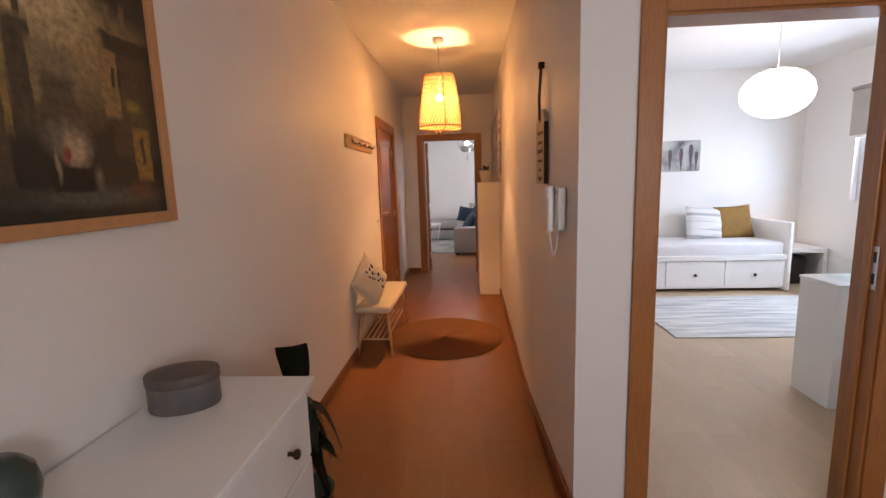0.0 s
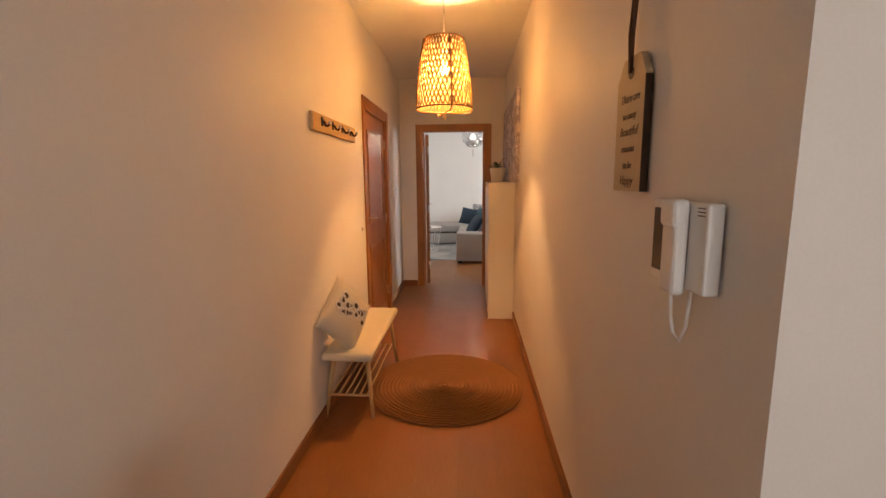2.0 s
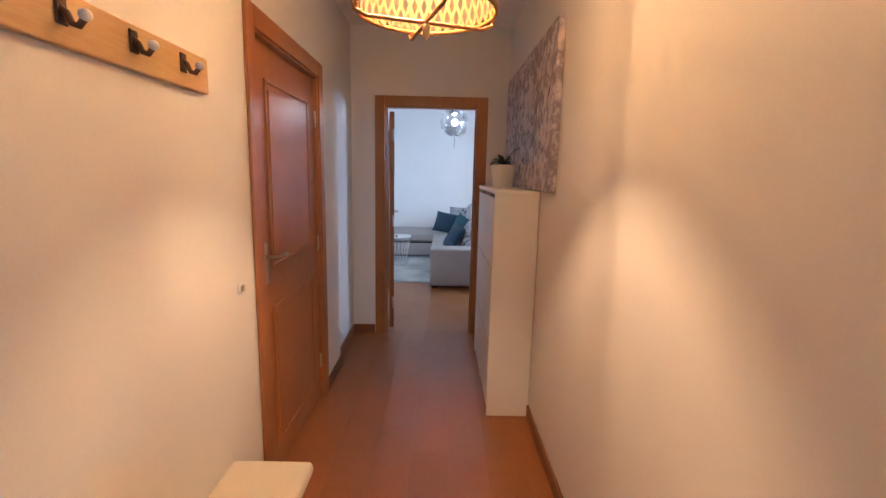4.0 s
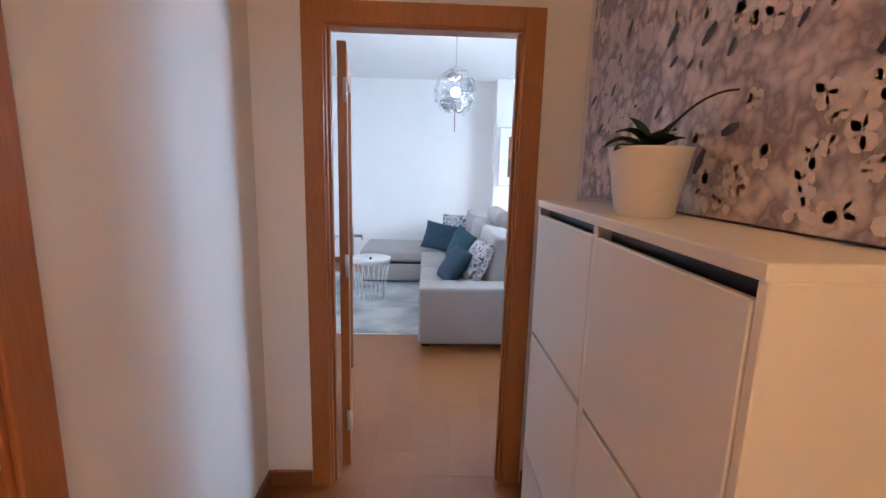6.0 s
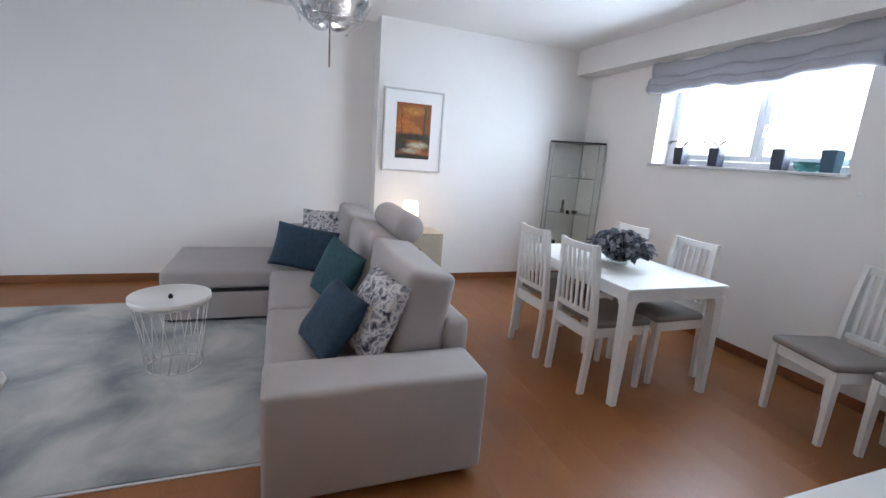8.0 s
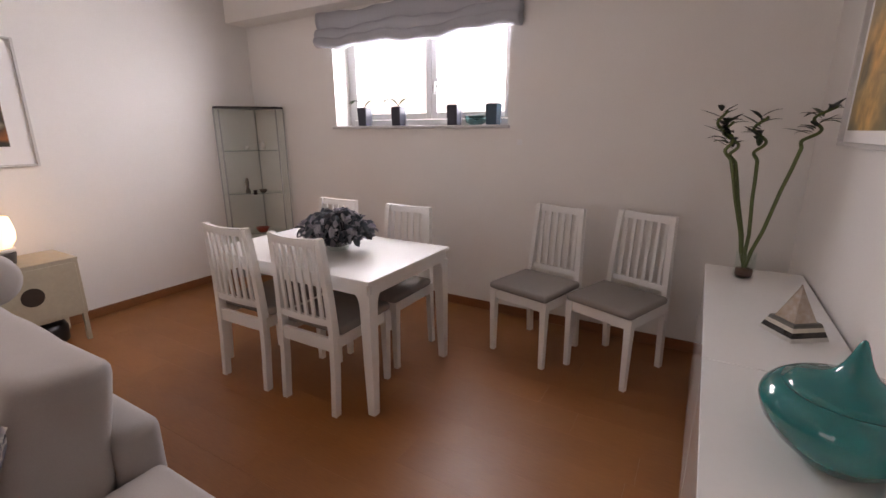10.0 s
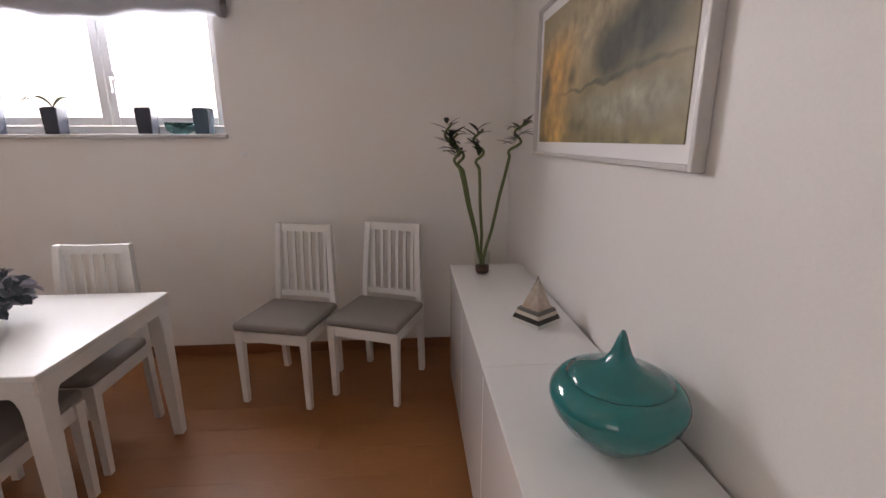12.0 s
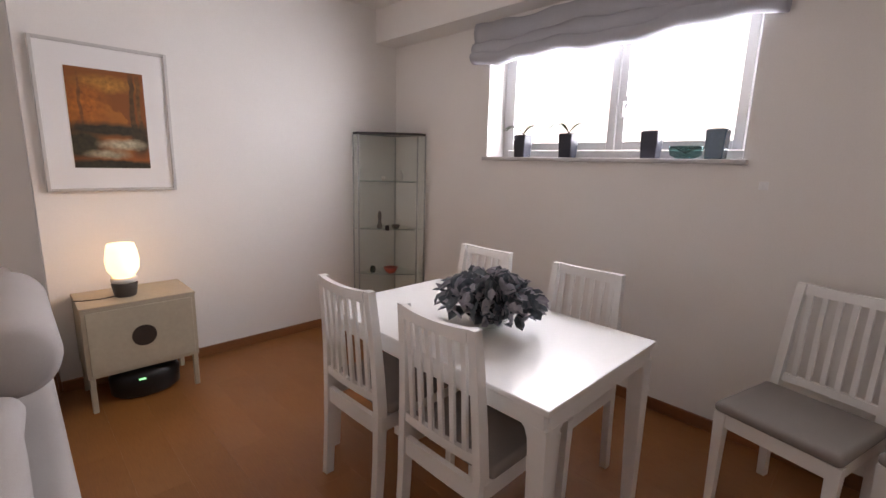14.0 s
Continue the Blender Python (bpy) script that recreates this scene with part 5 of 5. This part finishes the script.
for x, sx in ((X0 + 0.008, 1), (X1 - 0.008, -1)):
    for y, sy in ((Y0 + 0.008, 1), (Y1 - 0.008, -1)):
        bm = shape()
        rows = []
        for z, w in ((0.0, 0.046), (0.3, 0.055), (0.58, 0.066), (0.62, 0.069), (0.65, 0.08), (0.67, 0.10)):
            rows.append([bm.verts.new(q) for q in ((x, y, z), (x + sx * w, y, z), (x + sx * w, y + sy * w, z), (x, y + sy * w, z))])
        for a, b in zip(rows, rows[1:]):
            for k in range(4):
                bm.faces.new((a[k], a[(k + 1) % 4], b[(k + 1) % 4], b[k]))
        bm.faces.new(rows[0])
        bm.faces.new(rows[-1])
        bmesh.ops.bevel(bm, geom=[e for e in bm.edges if abs(e.verts[0].co.z - e.verts[1].co.z) > 0.015], offset=0.004, segments=1, affect="EDGES")
        part("leg", bm, WHITE, D)
for a, b in (((X0 + 0.009, Y0 + 0.02, 0.662), (X0 + 0.03, Y1 - 0.02, 0.7225)), ((X1 - 0.03, Y0 + 0.02, 0.662), (X1 - 0.009, Y1 - 0.02, 0.7225)), ((X0 + 0.03, Y0 + 0.009, 0.662), (X1 - 0.03, Y0 + 0.03, 0.7225)), ((X0 + 0.03, Y1 - 0.03, 0.662), (X1 - 0.03, Y1 - 0.009, 0.7225))):
    part("apron", box(shape(), a, b, 0.002, 1), WHITE, D)


def dining_chair(m, label):
    """White slat-back chair facing +x, its middle on the floor at the origin."""
    C = thing("dining_chair", label, "chair", m, "white dining chairs")
    W, D = 0.205, 0.225
    for s in (1, -1):
        bm = shape()
        rows = []
        for z, x, w in ((0, -D, 0.019), (0.25, -D + 0.016, 0.021), (0.46, -D + 0.022, 0.023), (0.62, -D + 0.016, 0.021), (0.80, -D + 0.004, 0.019), (0.955, -D - 0.012, 0.017)):
            y = s * (W - 0.02 - 0.022 * max(0, (z - 0.46) / 0.49))
            rows.append([bm.verts.new(q) for q in ((x - w, y - 0.016, z), (x + w, y - 0.016, z), (x + w, y + 0.016, z), (x - w, y + 0.016, z))])
        for a, b in zip(rows, rows[1:]):
            for k in range(4):
                bm.faces.new((a[k], a[(k + 1) % 4], b[(k + 1) % 4], b[k])).smooth = False
        bm.faces.new(rows[0])
        bm.faces.new(rows[-1])
        part("back_leg", bm, WHITE, C)
        bm = shape()
        rows = []
        for z, w in ((0, 0.015), (0.3, 0.019), (0.44, 0.022)):
            x, y = D - 0.02, s * (W - 0.012)
            rows.append([bm.verts.new(q) for q in ((x - w, y - w, z), (x + w, y - w, z), (x + w, y + w, z), (x - w, y + w, z))])
        for a, b in zip(rows, rows[1:]):
            for k in range(4):
                bm.faces.new((a[k], a[(k + 1) % 4], b[(k + 1) % 4], b[k]))
        bm.faces.new(rows[0])
        bm.faces.new(rows[-1])
        part("front_leg", bm, WHITE, C)
        part("side_rail", box(shape(), (-D + 0.02, s * (W - 0.012) - 0.011, 0.375), (D - 0.04, s * (W - 0.012) + 0.011, 0.438), 0.003, 1), WHITE, C)
    part("front_rail", box(shape(), (D - 0.032, -W + 0.03, 0.375), (D - 0.01, W - 0.03, 0.438), 0.003, 1), WHITE, C)

    def curved(nm, z0, z1, x, bow, t):
        bm = shape()
        rows = []
        for k in range(9):
            y = (-1 + k / 4) * (W - (0.058 if nm == "top_rail" else 0.036))
            b = x - bow * (1 - (y / W) ** 2)
            lift = -0.012 * (1 - (y / W) ** 2) if nm == "top_rail" else 0.0
            rows.append([bm.verts.new(q) for q in ((b - t, y, z0), (b + t, y, z0), (b + t - (0.006 if nm == "top_rail" else 0), y, z1 + lift), (b - t - (0.006 if nm == "top_rail" else 0), y, z1 + lift))])
        for a, c in zip(rows, rows[1:]):
            for k in range(4):
                bm.faces.new((a[k], a[(k + 1) % 4], c[(k + 1) % 4], c[k]))
        bm.faces.new(rows[0])
        bm.faces.new(rows[-1])
        part(nm, bm, WHITE, C)
    curved("top_rail", 0.907, 0.96, -D - 0.006, 0.022, 0.011)
    curved("lower_rail", 0.50, 0.535, -D + 0.018, 0.014, 0.010)
    curved("back_rail", 0.36, 0.43, -D + 0.02, 0.004, 0.011)
    for k in range(6):
        y = (-1 + 2 * (k + 0.62) / 6.24) * (W - 0.045)
        b = (1 - (y / W) ** 2)
        bm = shape()
        rows = []
        for z, x in ((0.53, -D + 0.016), (0.66, -D + 0.010), (0.80, -D + 0.004), (0.91, -D - 0.006)):
            x -= (0.014 + 0.008 * (z - 0.53) / 0.37) * b
            rows.append([bm.verts.new(q) for q in ((x - 0.006, y - 0.010, z), (x + 0.006, y - 0.010, z), (x + 0.006, y + 0.010, z), (x - 0.006, y + 0.010, z))])
        for a, c in zip(rows, rows[1:]):
            for j in range(4):
                bm.faces.new((a[j], a[(j + 1) % 4], c[(j + 1) % 4], c[j]))
        bm.faces.new(rows[0])
        bm.faces.new(rows[-1])
        part("back_slat", bm, WHITE, C)
    bm = cushion_block(shape(), (-D + 0.045, -W - 0.012, 0.440), (D + 0.012, W + 0.012, 0.487), 0.02, 3)
    for v in bm.verts:
        v.co.z += 0.008 * (1 - (v.co.y / W) ** 2) * (v.co.z > 0.47)
    part("seat_pad", bm, SEATGREY, C, "grey fabric seat pad")
    return C


CH = dining_chair(pose(2.245, 9.365, 0), "white slat-back dining chair with a grey seat, pushed to the table")
copy_thing(CH, pose(2.23, 9.885, 0, 0, 0, 1))
for y in (9.385, 10.02):
    copy_thing(CH, pose(2.785, y, 0, 0, 0, 180))
c1 = copy_thing(CH, pose(3.268, 8.535, 0, 0, 0, 165))
c2 = copy_thing(CH, pose(3.272, 8.023, 0, 0, 0, 158.5))
for c in (c1, c2):
    c["label"] = "white slat-back dining chair with a grey seat, standing by the wall"

# leafy centrepiece in a glass bowl
P = thing("centrepiece", "dried grey-blue leaf arrangement in a clear glass bowl", "flower arrangement", pose(2.49, 9.545, 0.745))
part("bowl", lathe(shape(), [(0.05, 0), (0.06, 0.004), (0.105, 0.07), (0.11, 0.075), (0.104, 0.075), (0.055, 0.008), (0.001, 0.006)], 36), CLEAR, P, "clear glass bowl")
rng = random.Random(21)
bms = [shape(), shape()]
for k in range(460):
    a, el = rng.uniform(0, 6.283), rng.uniform(-0.35, 1.45)
    rr = rng.uniform(0.6, 1.0)
    c = Vector((0.20 * rr * math.cos(a) * math.cos(el), 0.255 * rr * math.sin(a) * math.cos(el), 0.115 + 0.125 * rr * math.sin(el)))
    rot = Euler((rng.uniform(-1.2, 1.2), rng.uniform(-1.2, 1.2), a)).to_matrix().to_4x4()
    L = rng.uniform(0.020, 0.042)
    bm = bms[k % 2 == 0]
    pts = [(-L, 0, 0), (-0.3 * L, 0.55 * L, 0.25 * L), (0.5 * L, 0.5 * L, 0.2 * L), (L, 0, -0.1 * L), (0.5 * L, -0.5 * L, 0.2 * L), (-0.3 * L, -0.55 * L, 0.25 * L), (0.1 * L, 0, 0)]
    vs = [bm.verts.new(Matrix.Translation(c) @ rot @ Vector(q)) for q in pts]
    for i in range(6):
        bm.faces.new((vs[6], vs[i], vs[(i + 1) % 6]))
for bm, m in zip(bms, (GREYLEAF, PALELEAF)):
    bmesh.ops.solidify(bm, geom=bm.faces[:], thickness=0.0012)
    tagged(part("leaves", bm, m, P), kind="stuff")
# Plain dark body filling the middle of the leaves.
part("dark_core", lathe(shape(), [(0.05, 0.03), (0.11, 0.07), (0.13, 0.11), (0.10, 0.17), (0.001, 0.19)], 20), mat("core_dark", (0.04, 0.045, 0.05), 0.9, 0.3, 60, 0.6), P)

# sideboard, two units under one row of tops
for k, x0 in enumerate((0.87, 2.07)):
    S = thing("sideboard", "low gloss white sideboard unit with push-open doors", "sideboard", pose(x0, ROOM + 0.012, 0), "sideboard units along the wall")
    part("carcass", box(shape(), (0.002, 0, 0.06), (1.197, 0.40, 0.72), 0.001, 1), WHITEMATT, S)
    part("top", box(shape(), (0.0015, 0, 0.7205), (1.1985, 0.425, 0.741), 0.0025, 2), GLOSSWHITE, S)
    part("plinth", box(shape(), (0.01, 0.02, 0), (1.19, 0.37, 0.06)), WHITEMATT, S)
    for j in range(2):
        part("door", box(shape(), (0.002 + j * 0.599, 0.401, 0.065), (0.598 + j * 0.599, 0.42, 0.716), 0.002, 1), GLOSSWHITE, S)

B = thing("teal_lidded_bowl", "large teal glossy lidded bowl with a pointed spire lid", "bowl", pose(1.685, 7.342, 0.741))
part("bowl", lathe(shape(), [(0.06, 0), (0.07, 0.004), (0.085, 0.018), (0.12, 0.05), (0.147, 0.088), (0.157, 0.118), (0.1575, 0.128), (0.153, 0.143), (0.141, 0.158), (0.122, 0.1715), (0.120, 0.170), (0.001, 0.168)], 64), TEAL, B)
part("lid", lathe(shape(), [(0.120, 0.1716), (0.1205, 0.1726), (0.10, 0.182), (0.075, 0.190), (0.052, 0.200), (0.036, 0.213), (0.025, 0.231), (0.017, 0.252), (0.010, 0.275), (0.005, 0.287), (0.001, 0.290)], 56), TEAL, B)
P = thing("pyramid_ornament", "small banded stone pyramid ornament on the sideboard", "ornament", pose(2.425, 7.325, 0.741, 0, 0, 35))
for k, (z0, z1, m) in enumerate(((0, 0.014, mat("pyr_white", (0.6, 0.58, 0.54), 0.3, 0.1, 60, 0.03)), (0.014, 0.032, mat("pyr_black", (0.02, 0.018, 0.016), 0.25, 0.1, 60, 0.02)), (0.032, 0.046, mat("pyr_cream", (0.55, 0.5, 0.42), 0.3, 0.1, 60, 0.03)), (0.046, 0.058, mat("pyr_grey", (0.10, 0.095, 0.085), 0.3, 0.1, 60, 0.03)), (0.058, 0.185, mat("pyr_amber", (0.33, 0.22, 0.15), 0.12, 0.3, 40, 0.02, second=(0.5, 0.45, 0.40))))):
    bm = shape()
    ws = [0.066 * (1 - z / 0.19) + (0.006 if k < 4 else -0.004) for z in (z0, z1)]
    rows = [[bm.verts.new((sx * w, sy * w, z)) for sx, sy in ((1, 1), (-1, 1), (-1, -1), (1, -1))] for z, w in zip((z0, z1), ws)]
    for j in range(4):
        bm.faces.new((rows[0][j], rows[0][(j + 1) % 4], rows[1][(j + 1) % 4], rows[1][j]))
    bm.faces.new(rows[0])
    bm.faces.new(rows[1])
    part("band", bm, m, P)

# lucky bamboo
V = thing("lucky_bamboo", "three curled lucky bamboo stalks in a small clear glass jar", "plant", pose(3.09, 7.44, 0.741))
part("jar", lathe(shape(), [(0.038, 0), (0.042, 0.004), (0.046, 0.05), (0.042, 0.11), (0.045, 0.125), (0.041, 0.125), (0.038, 0.05), (0.001, 0.008)], 32), CLEAR, V, "clear glass jar")
part("pebbles", lathe(shape(), [(0.034, 0.01), (0.037, 0.02), (0.036, 0.045), (0.001, 0.05)], 20), mat("pebble", (0.16, 0.06, 0.03), 0.5, 0.3, 120, 0.6), V)
rng = random.Random(14)
for ex, ey, zb, zt in ((0.0, 0.125, 0.56, 0.79), (0.03, 0.02, 0.56, 0.76), (0.0, -0.13, 0.62, 0.80), (0.02, 0.105, 0.55, 0.74)):
    lean = Vector((ex, ey, zb))
    pts = [Vector((0.004 * math.sin(k), 0.006 * math.sin(2 * k), 0.02)) * (1 - k / 6) + lean * (k / 6) + Vector((0, 0, 0.02 * (1 - k / 6))) for k in range(7)]
    drift = Vector((0.0, ey * 0.55, 0))
    for k in range(1, 27):
        t = k / 26
        rad = 0.026 * min(1, 4 * t)
        pts.append(lean + drift * t + Vector((rad * math.cos(10.5 * t), rad * math.sin(10.5 * t), (zt - zb) * t)))
    s = part("stalk", tube(shape(), pts, 0.0085, 10, 0.006), STEM, V)
    for j in range(15):
        t = 0.35 + 0.65 * j / 14
        c = lean + drift * t + Vector((0, 0, (zt - zb) * t))
        part("leaf", solid(blade(shape(), arc(c, rng.uniform(0, 6.28), rng.uniform(0.06, 0.11), rng.uniform(0.02, 0.07), rng.uniform(0.0, 0.05), 6), [0.004, 0.011, 0.014, 0.012, 0.008, 0.001], 0.25)), DARKLEAF if j % 3 else LEAF, s)

framed("misty_picture", "wide white-mounted misty river landscape in a silver frame", pose(2.385, ROOM + 0.003, 1.38, 0, 0, 180), 1.31, 0.66, 0.016, 0.035, GREYFRAME, MEADOW, 0.045)

# ---- bedroom, seen through its door ----


def patch(bm, pts, y):
    """A thin flat shape of thick paint."""
    f = bm.faces.new([bm.verts.new((a, y, b)) for a, b in pts])
    r = bmesh.ops.extrude_face_region(bm, geom=[f])
    bmesh.ops.translate(bm, verts=[v for v in r["geom"] if isinstance(v, bmesh.types.BMVert)], vec=(0, 0.0015, 0))
    return bm


D = thing("daybed", "white daybed with three drawers and a pale mattress", "bed")
part("side_panel", cushion_block(shape(), (4.09, 5.66, 0), (4.145, 6.46, 0.80), 0.02, 2), WHITE, D)
part("side_panel", cushion_block(shape(), (2.03, 5.66, 0), (2.085, 6.46, 0.80), 0.02, 2), WHITE, D)
part("backrest", cushion_block(shape(), (2.085, 6.40, 0.05), (4.09, 6.455, 0.84), 0.01, 2), WHITE, D)
part("front_rail", box(shape(), (2.085, 5.665, 0.37), (4.09, 5.70, 0.43), 0.004, 1), WHITE, D)
part("frame", box(shape(), (2.085, 5.72, 0.03), (4.09, 6.39, 0.36)), WHITE, D)
for k in range(3):
    x = 2.09 + k * 0.667
    f = part("drawer", box(shape(), (x, 5.68, 0.045), (x + 0.661, 5.71, 0.365), 0.004, 2), WHITE, D)
    bm = shape()
    bmesh.ops.create_uvsphere(bm, u_segments=14, v_segments=8, radius=0.018, matrix=pose(x + 0.33, 5.665, 0.2))
    part("knob", bm, BLACK, f, "black knob")
part("mattress", cushion_block(shape(), (2.09, 5.70, 0.38), (4.085, 6.395, 0.57), 0.04, 3), SHEET, D, "pale grey bedspread")
for nm, lb, m, mt, sd in (("striped_cushion", "white and grey striped cushion on the daybed", pose(3.42, 6.20, 0.75, -16, 5, 0), ramp_mat("stripe_cloth", 0.9, "NOISE", [(0.4, (0.42, 0.42, 0.42)), (0.5, (0.72, 0.71, 0.70))], 14, 0.0, stretch=(0.05, 0.05, 1)), 7), ("mustard_cushion", "mustard velvet cushion on the daybed", pose(3.79, 6.22, 0.76, -15, -3, 4), MUSTARD, 8)):
    c = thing(nm, lb, "cushion", m)
    part("cover", pillow(shape(), 0.46, 0.42, 0.13, None, 14, 0.008, sd), mt, c)
R = thing("bedroom_rug", "pale grey striped rug on the bedroom floor", "rug")
part("rug_body", box(shape(), (2.2, 4.14, 0.0005), (4.15, 5.45, 0.010), 0.003, 1), RUGSTRIPE, R)
L = thing("cloud_pendant", "large white cloud-like paper pendant lamp, lit", "ceiling lamp", pose(3.15, 4.6, 0))
part("ceiling_rose", lathe(shape(), [(0.001, 2.60), (0.05, 2.602), (0.055, 2.62), (0.055, 2.659)], 28), WHITE, L)
part("cord", tube(shape(), [(0, 0, 2.15), (0, 0, 2.62)], 0.005, 8), WHITE, L)
rng = random.Random(2)
bm = shape()
for k in range(120):
    zz = 1 - 2 * (k + 0.5) / 120
    a = k * 2.39996
    rr = math.sqrt(1 - zz * zz)
    c = Vector((0.25 * rr * math.cos(a), 0.25 * rr * math.sin(a), 2.04 + 0.185 * zz))
    nrm = Vector((rr * math.cos(a), rr * math.sin(a), zz)).to_track_quat("Z", "Y").to_matrix().to_4x4()
    bmesh.ops.create_uvsphere(bm, u_segments=8, v_segments=5, radius=0.05, matrix=Matrix.Translation(c) @ nrm @ Matrix.Diagonal((1, 1, 0.5, 1)))
for f in bm.faces:
    f.smooth = True
s = tagged(part("shade", bm, PLASTER, L, "glowing white ruffled shade"), kind="stuff")
s.visible_shadow = False
N = thing("night_table", "small white low table beside the daybed", "side table", pose(4.2, 5.92, 0))
part("top", box(shape(), (0, 0, 0.40), (0.53, 0.53, 0.45), 0.003, 1), WHITE, N)
for x in (0.0, 0.48):
    for y in (0.0, 0.48):
        part("leg", box(shape(), (x, y, 0), (x + 0.05, y + 0.05, 0.40), 0.002, 1), WHITE, N)
K = thing("suitcase", "black soft suitcase standing under the white table", "suitcase", pose(4.42, 6.2, 0))
part("body", cushion_block(shape(), (-0.14, -0.2, 0), (0.14, 0.2, 0.36), 0.05, 3), BLACK, K)
L = thing("bedside_lamp", "small white bedside lamp with a drum shade", "table lamp", pose(4.32, 6.28, 0.45))
part("foot", lathe(shape(), [(0.05, 0), (0.05, 0.01), (0.012, 0.02), (0.010, 0.14), (0.001, 0.14)], 24), WHITE, L)
part("shade", lathe(shape(), [(0.085, 0.13), (0.07, 0.30), (0.001, 0.30)], 32), glow("warm_shade", (1, 0.75, 0.45), 1.5), L)
W = thing("white_cabinet", "low white cabinet near the bedroom door", "cabinet", pose(2.53, 2.96, 0))
part("body", box(shape(), (0, 0, 0), (0.9, 0.30, 0.715), 0.003, 1), WHITE, W)
part("top", box(shape(), (-0.004, -0.004, 0.7155), (0.904, 0.304, 0.735), 0.003, 1), WHITE, W)
X = thing("clear_box", "clear acrylic box on the white cabinet", "box", pose(2.72, 3.11, 0.735))
part("body", box(shape(), (-0.1, -0.1, 0), (0.25, 0.1, 0.10), 0.006, 2), CLEAR, X)
B = thing("roller_blind", "beige roller blind half drawn over the bedroom window", "blind", pose(4.72, 0, 0))
part("cloth", box(shape(), (-0.004, 4.2, 1.74), (0, 5.78, 2.22)), SHADECLOTH, B)
part("bottom_bar", box(shape(), (-0.012, 4.2, 1.715), (0.006, 5.78, 1.74), 0.004, 2), WHITE, B)
part("roller", tube(shape(), [(0.0, 4.19, 2.24), (0.0, 5.79, 2.24)], 0.022, 16), SHADECLOTH, B)
K = thing("tulip_print", "small grey canvas print of tulips", "picture", pose(3.22, 6.497, 1.41))
part("canvas", box(shape(), (-0.30, -0.025, 0), (0.24, 0, 0.39), 0.003, 1), GREYPRINT, K)
TUL = mat("tulip_dark", (0.12, 0.09, 0.10), 0.6, 0.1, 40, 0.02)
for x, z, s in ((0.0, 0.22, 0.05), (0.12, 0.26, 0.055), (0.19, 0.18, 0.045), (-0.14, 0.2, 0.05)):
    bm = shape()
    patch(bm, [(x - 0.004, 0.01), (x + 0.004, 0.01), (x + 0.5 * s, z), (x + 0.4 * s, z + 1.2 * s), (x, z + 1.6 * s), (x - 0.4 * s, z + 1.2 * s), (x - 0.5 * s, z)], -0.0268)
    part("tulip", bm, TUL, K)

# ---- floor boards ----


def boards(floor, material, x0, x1, y0, y1, seed, width=0.192, length=1.285, skip=None):
    """Boards along y, staggered, with fine open joints."""
    rng = random.Random(seed)
    cache, x = {}, x0
    while x < x1 - 0.01:
        w = min(width, x1 - x)
        y = y0 - rng.uniform(0.1, 1.1)
        while y < y1:
            a, b = max(y, y0), min(y + length, y1)
            y += length
            if b - a < 0.02:
                continue
            key = (round(w, 3), round(b - a, 3))
            if key not in cache:
                cache[key] = mesh_of("board", box(shape(), (0, 0, -0.011), (key[0] - 0.0004, key[1] - 0.0004, 0), 0.0003, 1), material)
            ob = new("board", cache[key])
            ob.parent = floor
            ob.matrix_basis = pose(x, a, 0)
        x += width


boards(hall_floor, FLOOR, -0.61, 0.835, 2.075, END + 0.05, 1)
boards(hall_floor, FLOOR, -0.442, 2.5, -1.2, 2.075, 4)
boards(living_floor, FLOOR, -2.9, WX, END + 0.05, 12.0, 2)
boards(bed_floor, PALEFLOOR, 0.955, 4.75, 2.12, 6.5, 3)
